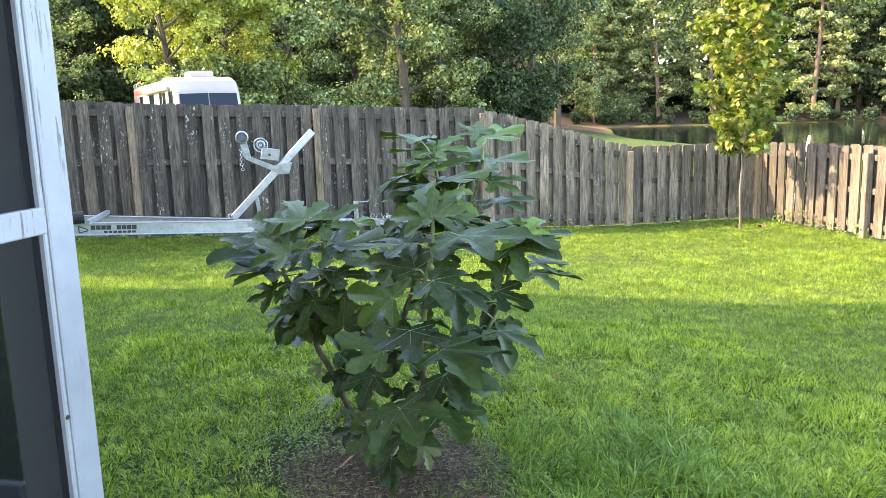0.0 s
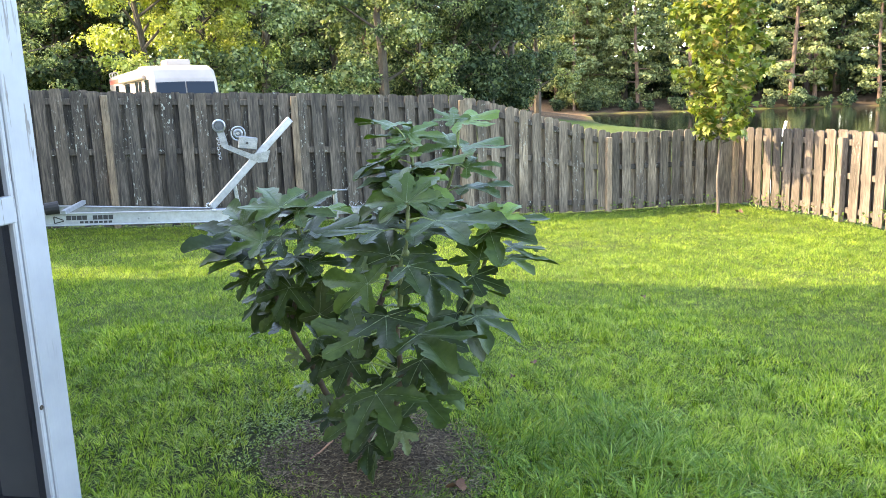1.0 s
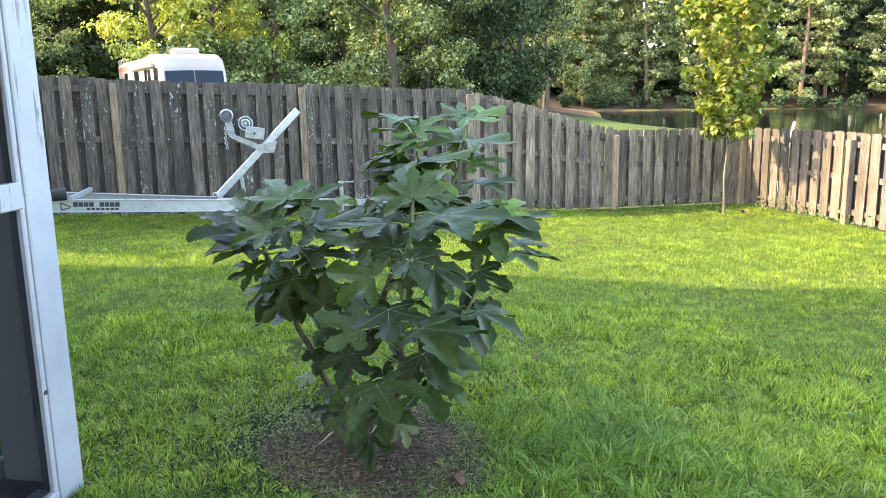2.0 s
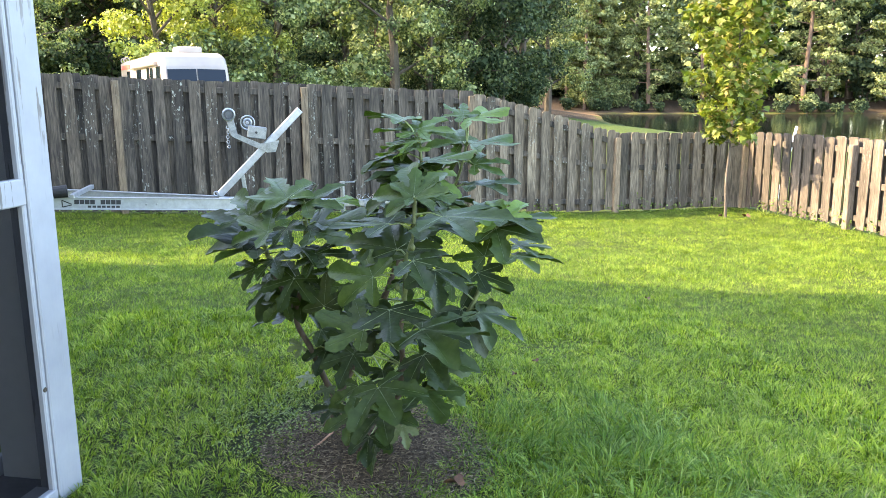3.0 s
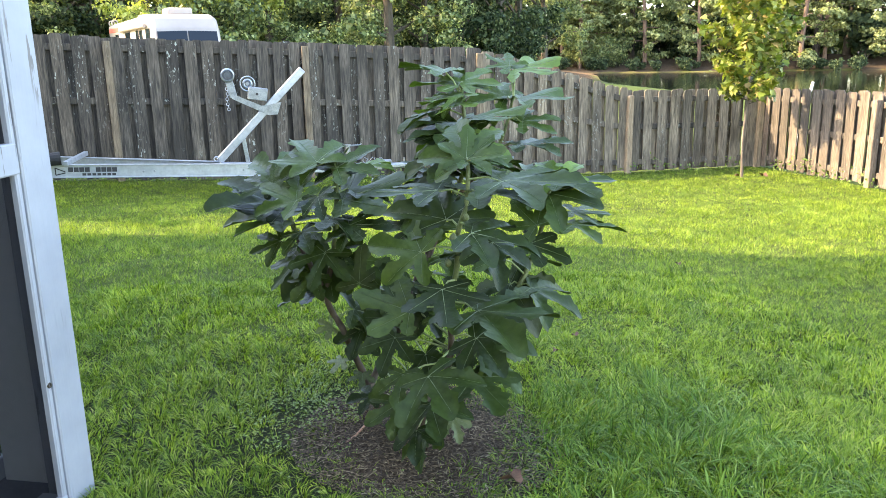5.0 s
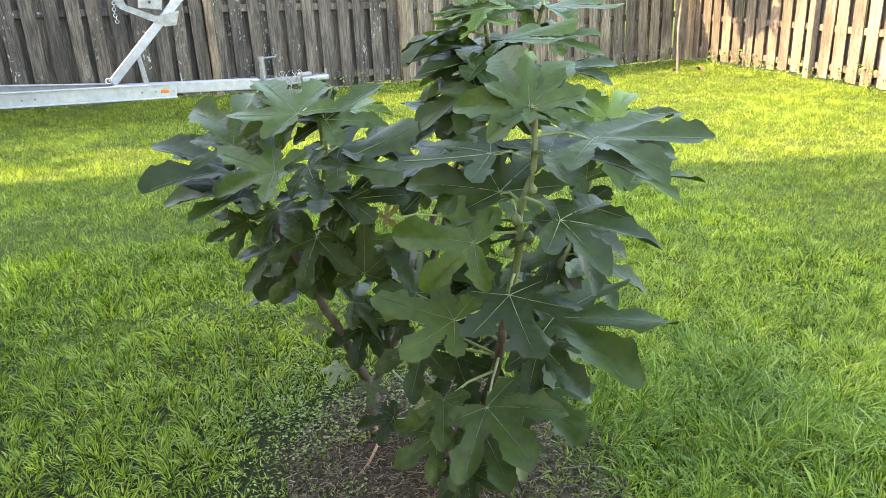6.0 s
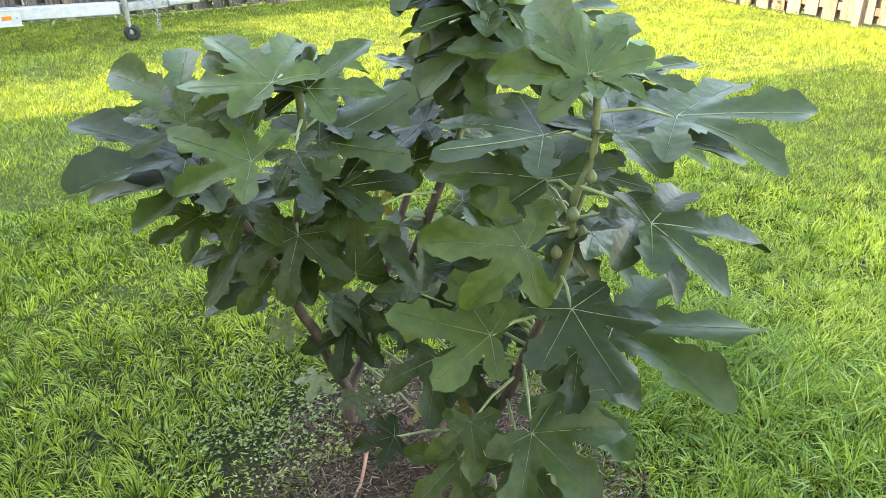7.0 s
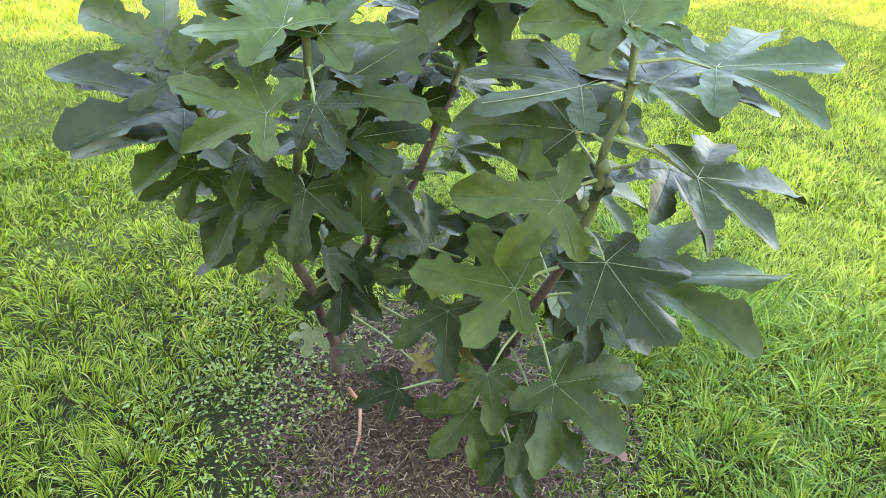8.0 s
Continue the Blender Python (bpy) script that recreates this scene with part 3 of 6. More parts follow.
# ---------------------------------------------------------------- boat trailer
def build_trailer():
    t = thing("boat_trailer", (0, 0, 0), "galvanised aluminium boat trailer parked along the fence", "trailer")
    Y = 10.95
    n0, n1 = Vector((0.12, Y - 0.10, 0.118)), Vector((-3.6, Y - 0.42, 0.345))
    f0, f1 = Vector((-0.45, Y + 0.10, 0.150)), Vector((-3.6, Y + 0.75, 0.335))

    def i_beam(a, b):
        """An I-shaped beam: web and two flanges."""
        bm = beam(a, b, 0.012, 0.15)
        for dz in (-0.07, 0.07):
            o = Vector((0, 0, dz))
            beam(a + o, b + o, 0.06, 0.012, bm, 0.002)
        return bm
    near = part("side_beam", i_beam(n0, n1), ALU, t)
    part("side_beam", i_beam(f0, f1), ALU, t)
    d = (n1 - n0).normalized()

    def on_beam(s, up, out=0.036):
        p = n0 + d * s + Vector((0, 0, up))
        return p + Vector((0, -out, 0))
    for s, up in ((1.48, -0.01), (1.36, -0.005), (0.35, 0.0), (0.21, 0.0), (0.03, 0.0)):
        part("bolt", rod([on_beam(s, up, 0.0), on_beam(s, up, 0.02)], 0.012, 8), GALV, near)
    ref = beam(on_beam(0.16, 0.0, 0.012), on_beam(0.08, 0.0, 0.012), 0.012, 0.035)
    part("reflector", ref, ORANGE, near, "orange side reflector")
    # plain dark marks on the near beam
    for k in range(9):
        if k == 4:
            continue
        s = 2.27 - k * 0.057
        part("dark_mark", beam(on_beam(s, 0.016, 0.009), on_beam(s - 0.051, 0.016, 0.009), 0.003, 0.052, None, 0), DECAL, near, "bold black bar")
    for k in range(7):
        s = 2.13 - k * 0.052
        part("small_print", beam(on_beam(s, -0.038, 0.009), on_beam(s - 0.04, -0.038, 0.009), 0.003, 0.026, None, 0), DECAL, near)
    tri = bmesh.new()
    for s0, u0, s1, u1 in ((2.40, 0.035, 2.40, -0.045), (2.40, 0.035, 2.30, -0.01), (2.40, -0.045, 2.30, -0.02)):
        beam(on_beam(s0, u0, 0.009), on_beam(s1, u1, 0.009), 0.003, 0.012, tri, 0)
    part("triangle_mark", tri, DECAL, near)
    # tongue, coupler
    part("tongue", beam((-0.5, Y, 0.17), (1.02, Y, 0.082), 0.10, 0.118, bevel=0.008), ALU, t)
    part("tongue_extension", beam((1.0, Y, 0.083), (1.50, Y, 0.075), 0.08, 0.085, bevel=0.008), GALV, t)
    cp = block(0.34, 0.11, 0.07, Matrix.Translation((1.66, Y, 0.075)), 0.02, segs=2)
    block(0.16, 0.06, 0.05, Matrix.Translation((1.55, Y, 0.13)), 0.012, cp)
    rod([(1.80, Y, 0.09), (1.80, Y, 0.17)], 0.012, 8, cp)
    part("coupler", cp, GALV, t, "galvanised ball coupler")
    tails = bmesh.new()
    for k in range(9):
        tube_ring((1.36 + 0.008 * math.sin(k * 2), Y - 0.07, 0.05 - k * 0.026), (1, 0, 0) if k % 2 else (0, 1, 0), 0.015, 0.004, tails, 10, 5)
    part("safety_chain", tails, GALV, t)
    wires = bmesh.new()
    rng = random.Random(3)
    for k in range(4):
        a = Vector((1.28 + 0.07 * k, Y - 0.05, 0.13))
        pts = [a + Vector((0.03 * math.sin(j * 1.7 + k), -0.02 * math.cos(j + k), 0.07 * math.sin(j * 0.9 + k * 1.3))) for j in range(7)]
        rod(pts, 0.0045, 5, wires)
    part("wiring", wires, GALV, t)
    # winch post
    foot, top = Vector((-0.50, Y, 0.245)), Vector((0.56, Y, 1.305))
    post = part("winch_post", beam(foot, top, 0.064, 0.09, bevel=0.006), ALU, t)
    part("brace", beam((-0.16, Y, 0.20), (-0.20, Y, 0.53), 0.04, 0.05), GALV, t)
    part("foot_pin", tube_ring((-0.53, Y - 0.05, 0.275), (0, 1, 0), 0.028, 0.009), GALV, t)
    br = bmesh.new()
    arm_a, arm_b = Vector((0.17, Y - 0.045, 0.80)), Vector((-0.31, Y - 0.045, 1.02))
    for dy in (0, 0.09):
        o = Vector((0, dy, 0))
        pts = [arm_a + o + Vector((0.11, 0, 0.12)), arm_a + o + Vector((0.06, 0, -0.02)), arm_a + o + Vector((-0.05, 0, -0.025)), arm_b + o + Vector((0.02, 0, -0.04)), arm_b + o + Vector((-0.03, 0, 0.04)), arm_a + o + Vector((-0.12, 0, 0.085))]
        lo = [br.verts.new(p) for p in pts]
        hi = [br.verts.new(p + Vector((0, 0.006, 0))) for p in pts]
        br.faces.new(lo)
        br.faces.new(hi[::-1])
        for i in range(6):
            br.faces.new((lo[i], hi[i], hi[(i + 1) % 6], lo[(i + 1) % 6]))
    bmesh.ops.recalc_face_normals(br, faces=br.faces[:])
    bracket = part("winch_bracket", br, GALV, t)
    for q in ((0.10, 0.86), (0.02, 0.84), (0.19, 0.90)):
        part("bolt", rod([(q[0], Y - 0.045, q[1]), (q[0], Y - 0.062, q[1])], 0.014, 8), GALV, bracket)
    wb2 = block(0.23, 0.11, 0.15, Matrix.Translation((0.01, Y, 1.03)) @ Matrix.Rotation(0.16, 4, "Y"), 0.008)
    winch = part("winch", wb2, GALV, t)
    part("winch_bolt", rod([(0.0, Y - 0.055, 1.03), (0.0, Y - 0.075, 1.03)], 0.016, 8), DECAL, winch)
    reel = tube_ring((-0.10, Y - 0.01, 1.15), (0, 1, 0), 0.085, 0.010)
    tube_ring((-0.10, Y + 0.03, 1.15), (0, 1, 0), 0.085, 0.010, reel)
    tube_ring((-0.10, Y, 1.15), (0, 1, 0), 0.045, 0.018, reel)
    rod([(-0.10, Y - 0.03, 1.15), (-0.10, Y + 0.05, 1.15)], 0.022, 10, reel)
    part("winch_reel", reel, GALV, t)
    rim = tube_ring((-0.325, Y, 1.255), (0, 1, 0), 0.066, 0.017, None, 28, 8)
    roller = part("bow_roller", rim, GALV, t)
    part("roller_core", rod([(-0.325, Y - 0.035, 1.255), (-0.325, Y + 0.035, 1.255)], 0.050, 16), WORN_RUBBER, roller)
    part("roller_arm", beam((-0.32, Y + 0.04, 1.22), (-0.27, Y + 0.04, 1.00), 0.012, 0.09), GALV, t)
    ch = bmesh.new()
    for k in range(9):
        tube_ring((-0.345 + 0.006 * math.sin(k), Y - 0.05, 1.10 - k * 0.03), (1, 0, 0) if k % 2 else (0, 1, 0), 0.017, 0.005, ch, 10, 5)
    part("chain", ch, GALV, t)
    # jack
    jx = 1.06
    jk = rod([(jx, Y - 0.09, 0.37), (jx, Y - 0.09, -0.02)], 0.030, 12)
    rod([(jx, Y - 0.09, 0.38), (jx, Y - 0.09, 0.36)], 0.036, 12, jk)
    jack = part("jack", jk, GALV, t)
    part("jack_handle", rod([(jx, Y - 0.09, 0.365), (jx + 0.16, Y - 0.09, 0.365), (jx + 0.17, Y - 0.09, 0.39)], 0.010, 8), GALV, jack)
    part("jack_leg", rod([(jx, Y - 0.09, -0.02), (jx + 0.01, Y - 0.09, gz(jx, Y) + 0.07)], 0.022, 10), GALV, jack)
    wheel = tube_ring((jx + 0.02, Y - 0.09, gz(jx, Y) + 0.075), (0.2, 1, 0), 0.052, 0.028, None, 20, 8)
    part("jack_wheel", wheel, BLACK, jack, "black plastic jack wheel")
    # cross member, bunk and black keel roller near the porch post
    part("cross_member", beam((-2.15, Y - 0.35, 0.345), (-2.05, Y + 0.5, 0.36), 0.05, 0.05), ALU, t)
    part("bunk", beam((-3.6, Y - 0.06, 0.50), (-2.35, Y - 0.02, 0.37), 0.08, 0.04), ALU, t)
    kr = rod([(-2.34, Y - 0.38, 0.40), (-2.19, Y - 0.36, 0.41)], [0.07, 0.075], 14)
    part("keel_roller", kr, BLACK, t, "black rubber keel roller")
    # wheels and axle beyond the porch post carry the trailer
    for dy in (-0.72, 0.95):
        w = tube_ring((-4.3, Y + dy, gz(-4.3, Y) + 0.30), (0, 1, 0), 0.21, 0.095, None, 28, 10)
        tyre = part("tyre", w, BLACK, t)
        part("rim", rod([(-4.3, Y + dy - 0.06, gz(-4.3, Y) + 0.30), (-4.3, Y + dy + 0.06, gz(-4.3, Y) + 0.30)], 0.15, 18), GALV, tyre)
    part("axle", rod([(-4.3, Y - 0.72, gz(-4.3, Y) + 0.30), (-4.3, Y + 0.95, gz(-4.3, Y) + 0.30)], 0.03, 8), GALV, t)
    part("rear_beam", i_beam(n1, n1 + d * 2.2), ALU, t)
    part("rear_beam", i_beam(f1, f1 + Vector((-2.2, 0.05, 0.1))), ALU, t)


build_trailer()

# ---------------------------------------------------------------- motorhome beyond the fence
def build_motorhome():
    """Bus-fronted motorhome, nose toward the yard; x is its width, y its length backward, z up."""
    v = thing("motorhome", (-1.12, 30.6, gz(-1.1, 31) + 0.17), "cream bus-fronted motorhome with a dark windscreen parked beyond the fence", "motorhome")
    v.rotation_euler = (0, 0, radians(14))
    W, L = 2.35, 10.0
    bm = bmesh.new()
    prof = [(0.15, 0.45), (0.0, 1.2), (0.03, 1.95), (0.22, 2.62), (0.5, 2.98), (1.1, 3.12), (L, 3.05), (L + 0.05, 0.45)]
    rings = []
    for sx, inset in ((-1, 0), (-0.9, 0.06), (0.9, 0.06), (1, 0)):
        ring = []
        for y, z in prof:
            k = 0.10 if (abs(sx) == 1 and z > 2.6) else 0.0
            ring.append(bm.verts.new((sx * W / 2 * 1.0, y + (0.14 if abs(sx) == 1 and y < 1.2 else 0.0), z - k)))
        rings.append(ring)
    for r0, r1 in zip(rings, rings[1:]):
        for i in range(len(prof)):
            j = (i + 1) % len(prof)
            bm.faces.new((r0[i], r1[i], r1[j], r0[j]))
    bm.faces.new(rings[0][::-1])
    bm.faces.new(rings[-1])
    bmesh.ops.recalc_face_normals(bm, faces=bm.faces[:])
    bmesh.ops.bevel(bm, geom=bm.edges[:], offset=0.05, segments=2, affect="EDGES", profile=0.5)
    body = part("body", bm, RV_WHITE, v, smooth=False)
    for sx in (-1, 1):
        gl = bmesh.new()
        q = [(sx * 0.025, -0.035, 1.75), (sx * 1.03, -0.030, 1.75), (sx * 1.01, 0.130, 2.50), (sx * 0.025, 0.125, 2.52)]
        a = [gl.verts.new(p) for p in q]
        b = [gl.verts.new((p[0], p[1] + 0.05, p[2])) for p in q]
        gl.faces.new(a)
        gl.faces.new(b[::-1])
        for i in range(4):
            gl.faces.new((a[i], b[i], b[(i + 1) % 4], a[(i + 1) % 4]))
        bmesh.ops.recalc_face_normals(gl, faces=gl.faces[:])
        part("windscreen", gl, GLASS, body, "dark tinted windscreen half")
    part("mirror_arm", rod([(-0.06, -0.02, 1.7), (-0.02, -0.06, 2.1)], 0.03, 6), RV_WHITE, body)
    for y0, y1, z0, z1 in ((0.55, 1.25, 1.9, 2.62), (2.0, 2.5, 1.9, 2.6), (2.75, 3.2, 1.7, 2.62), (4.6, 5.6, 1.9, 2.6), (7.4, 8.1, 2.0, 2.6)):
        part("side_window", block(0.05, y1 - y0, z1 - z0, Matrix.Translation((-W / 2 - 0.005, (y0 + y1) / 2, (z0 + z1) / 2)), 0.015), GLASS, body)
    part("awning", rod([(-W / 2 - 0.08, 1.0, 2.72), (-W / 2 - 0.08, 6.4, 2.70)], 0.07, 10), RV_WHITE, v)
    part("stripe", block(0.02, 2.4, 0.18, Matrix.Translation((-W / 2 - 0.008, L - 1.4, 2.78)), 0.004), RV_RED, body, "faded red stripe")
    part("air_conditioner", block(0.9, 1.0, 0.28, Matrix.Translation((0.15, 2.2, 3.24)), 0.08, segs=3), RV_WHITE, v, "white roof air conditioner")
    part("roof_vent", block(0.8, 1.0, 0.16, Matrix.Translation((-0.3, 4.8, 3.18)), 0.05, segs=2), RV_WHITE, v)
    for y in (8.8, 9.6):
        part("ladder_loop", tube_ring((-W / 2 + 0.1, y, 3.10), (0.3, 1, 0), 0.12, 0.025), RV_WHITE, v)
    for y in (1.6, 6.6):
        for sx in (-1, 1):
            part("wheel", tube_ring((sx * (W / 2 - 0.15), y, 0.42), (1, 0, 0), 0.28, 0.13, None, 20, 8), BLACK, v)


build_motorhome()

# ---------------------------------------------------------------- white pipe standing behind the side fence
PIPE_X, PIPE_Y = 9.47, 12.62
pp = thing("white_pipe", (PIPE_X, PIPE_Y, gz(PIPE_X, PIPE_Y)), "white plastic pipe leaning behind the low fence", "pipe")
part("pipe", rod([(-0.40, -0.1, -0.05), (0, 0, 1.32)], 0.024, 12), PVC, pp)
# ---------------------------------------------------------------- trees
def leaf_cloud(centres, radii, count, size, rng, flat=0.75, core=0.20, split=6):
    """Folded leaves lying on the outside of many small clumps, broken off from larger ones, with larger sprays added
    inside to block light.
    """
    c0, r0 = np.repeat(np.asarray(centres, float), split, 0), np.repeat(np.asarray(radii, float), split)
    o = rng.normal(size=(len(c0), 3))
    o /= np.linalg.norm(o, axis=1)[:, None]
    o[:, 2] *= flat
    c0 = c0 + o * (r0 * rng.uniform(0.35, 0.95, len(c0)))[:, None]
    r0 = r0 * rng.uniform(0.32, 0.62, len(r0))
    inner = rng.random(count) < core
    share = r0 ** 2 / np.sum(r0 ** 2)
    pick = rng.choice(len(c0), count, p=share)
    c, r = c0[pick], r0[pick]
    v = rng.normal(size=(count, 3))
    v /= np.linalg.norm(v, axis=1)[:, None]
    v[:, 2] *= flat
    p = c + v * (r * np.where(inner, 0.5, rng.uniform(0.72, 1.16, count)))[:, None]
    n = v + rng.normal(size=(count, 3)) * 0.42 + np.array((0, 0, 0.35))
    n /= np.linalg.norm(n, axis=1)[:, None]
    d = np.cross(n, rng.normal(size=(count, 3)))
    d /= np.linalg.norm(d, axis=1)[:, None] + 1e-9
    s = np.cross(n, d)
    ln = (np.where(inner, size * 1.9, size) * rng.uniform(0.6, 1.3, count))[:, None]
    a, b = p - d * ln * 0.5, p + d * ln * 0.5
    l = p + s * ln * 0.36 + n * ln * 0.10
    q = p - s * ln * 0.36 + n * ln * 0.10
    verts = np.stack([a, l, b, q], 1).reshape(-1, 3)
    i = np.arange(count) * 4
    tris = np.concatenate([np.stack([i, i + 1, i + 2], -1), np.stack([i, i + 2, i + 3], -1)])
    return verts, tris


def broad_tree(name, high, wide, low, leaves, size, seed, mat, label, limbs=16):
    """Trunk, limbs and an uneven crown from low metres up."""
    rr = random.Random(seed)
    rng = np.random.default_rng(seed)
    t = thing(name, (0, 0, 0), label, "tree", "woodland trees")
    r0 = 0.018 * high + 0.05
    axis = [Vector((math.sin(k * 1.3 + seed) * 0.03 * high * k / 6, math.cos(k * 1.7 + seed) * 0.03 * high * k / 6, high * 0.92 * k / 6)) for k in range(7)]
    axis[0].z = -0.4
    bm = rod(axis, [r0 * (1.25 - 0.2 * k) for k in range(7)] if r0 * 0.05 > 0 else r0, 8)
    cs, rs = [], []
    for i in range(limbs):
        k = (i + rr.random()) / limbs
        z = low + (high - low) * (0.04 + 0.9 * k)
        f = min(z / (high * 0.92) * 6, 5.99)
        base = axis[int(f)].lerp(axis[int(f) + 1], f - int(f))
        ang = i * 2.4 + rr.uniform(-0.5, 0.5)
        reach = wide / 2 * (math.sin(math.pi * (0.18 + 0.78 * k)) ** 0.7) * rr.uniform(0.65, 1.1)
        tip = base + Vector((math.cos(ang) * reach, math.sin(ang) * reach, reach * rr.uniform(0.05, 0.5)))
        mid = base.lerp(tip, 0.5) + Vector((0, 0, 0.08 * reach))
        rod([base - Vector((0, 0, 0.3)), mid, tip], [r0 * 0.38 * (1.1 - k * 0.7), r0 * 0.22, r0 * 0.06], 5, bm)
        for q, s in ((tip, 1.0), (mid, 0.9), (base.lerp(tip, 0.75) + Vector((rr.uniform(-1, 1), rr.uniform(-1, 1), rr.uniform(-0.8, 0.6))) * wide * 0.09, 0.9)):
            cs.append(tuple(q))
            rs.append(wide * 0.15 * s * rr.uniform(0.7, 1.25))
    cs.append((axis[-1].x, axis[-1].y, high * 0.95))
    rs.append(wide * 0.14)
    part("trunk", bm, BARK, t)
    v, f = leaf_cloud(cs, rs, leaves, size, rng)
    part("crown", raw_mesh("crown", v, f, mat), mat, t)
    return t


def pine_tree(name, high, wide, low, leaves, seed, label, size=0.27):
    rr = random.Random(seed)
    rng = np.random.default_rng(seed)
    t = thing(name, (0, 0, 0), label, "tree", "woodland trees")
    lean = rr.uniform(-0.04, 0.04)
    axis = [Vector((lean * high * k / 5 + 0.1 * math.sin(k + seed), 0.1 * math.cos(k * 1.4), high * k / 5)) for k in range(6)]
    axis[0].z = -0.4
    bm = rod(axis, [0.24, 0.22, 0.19, 0.15, 0.10, 0.03], 8)
    cs, rs = [], []
    z = low
    i = 0
    while z < high:
        k = (z - low) / (high - low)
        f = min(z / high * 5, 4.99)
        base = axis[int(f)].lerp(axis[int(f) + 1], f - int(f))
        ang = i * 2.4 + rr.uniform(-0.6, 0.6)
        reach = wide / 2 * (1 - 0.75 * k) * rr.uniform(0.55, 1.1)
        tip = base + Vector((math.cos(ang) * reach, math.sin(ang) * reach, reach * rr.uniform(-0.12, 0.25)))
        rod([base, base.lerp(tip, 0.5) + Vector((0, 0, 0.1)), tip], [0.07 * (1.1 - k), 0.045 * (1.1 - k), 0.015], 5, bm)
        for s in (0.5, 0.75, 1.0):
            q = base.lerp(tip, s) + Vector((rr.uniform(-0.3, 0.3), rr.uniform(-0.3, 0.3), 0.15))
            cs.append(tuple(q))
            rs.append(rr.uniform(0.6, 1.1) * (0.6 + 0.4 * s))
        z += rr.uniform(0.25, 0.55)
        i += 1
    part("trunk", bm, PINE_BARK, t)
    v, f = leaf_cloud(cs, rs, leaves, size, rng, 0.58)
    part("crown", raw_mesh("crown", v, f, NEEDLES), NEEDLES, t)
    return t


def shrub(name, high, wide, leaves, size, seed, mat, label):
    rr = random.Random(seed)
    rng = np.random.default_rng(seed)
    t = thing(name, (0, 0, 0), label, "shrub", "woodland shrubs")
    bm = bmesh.new()
    cs, rs = [], []
    for i in range(9):
        ang, reach = i * 2.4, wide * 0.36 * rr.uniform(0.3, 1)
        tip = Vector((math.cos(ang) * reach, math.sin(ang) * reach, high * rr.uniform(0.4, 0.85)))
        rod([(0, 0, -0.2), tip * 0.5 + Vector((0, 0, 0.1)), tip], [0.05, 0.03, 0.012], 5, bm)
        for s in (0.45, 0.75, 1.0):
            cs.append(tuple(tip * s))
            rs.append(wide * 0.2 * rr.uniform(0.7, 1.2))
    part("stem", bm, BARK, t)
    v, f = leaf_cloud(cs, rs, leaves, size, rng)
    part("crown", raw_mesh("crown", v, f, mat), mat, t)
    return t


def put(src, x, y, s=1.0, turn=0.0, used=set()):
    """The first call places the built tree itself, later calls place copies."""
    m = Matrix.Translation((x, y, gz(x, y))) @ Matrix.Rotation(turn, 4, "Z")
    if src.name not in used:
        used.add(src.name)
        src.matrix_world = m @ Matrix.Diagonal((s, s, s, 1))
        return src
    o = copy_thing(src, m)
    o.scale = (s, s, s)
    return o


gum = broad_tree("sweetgum_tree", 13, 8.5, 0.8, 18000, 0.175, 1, BROAD, "leafy green sweetgum tree at the edge of the wood")
oak = broad_tree("oak_tree", 15, 10, 1.2, 15000, 0.20, 2, BROAD_DARK, "tall dark green oak tree in the wood", 18)
yel = broad_tree("tulip_tree", 11, 7, 2.6, 18000, 0.16, 3, BROAD_YELLOW, "yellow-green broadleaf tree in late summer leaf")
pine1 = pine_tree("pine_tree", 19, 8.0, 4.0, 12000, 5, "tall loblolly pine with a bare lower trunk")
pine2 = pine_tree("pine_tree", 16, 8.5, 0.9, 9500, 8, "loblolly pine with tufted green branches")
gum_far = broad_tree("sweetgum_tree", 13, 8.5, 0.8, 4500, 0.30, 4, BROAD, "leafy green sweetgum tree across the pond, also used as unseen shade caster", 13)
oak_far = broad_tree("oak_tree", 15, 10, 1.2, 4500, 0.33, 6, BROAD_DARK, "tall dark green oak tree deep in the wood, also used as unseen shade caster", 14)
pine_far = pine_tree("pine_tree", 18, 8.0, 2.0, 5500, 9, "loblolly pine across the pond", 0.32)
bush_far = shrub("wood_edge_shrub", 3.2, 4.2, 1100, 0.32, 12, BROAD_DARK, "dense green shrub on the far bank")
bush = shrub("wood_edge_shrub", 3.2, 4.2, 4500, 0.15, 11, BROAD, "dense green shrub at the edge of the wood")

bush_dark = shrub("wood_edge_shrub", 3.4, 4.4, 4500, 0.16, 13, BROAD_DARK, "dense dark evergreen shrub at the edge of the wood")


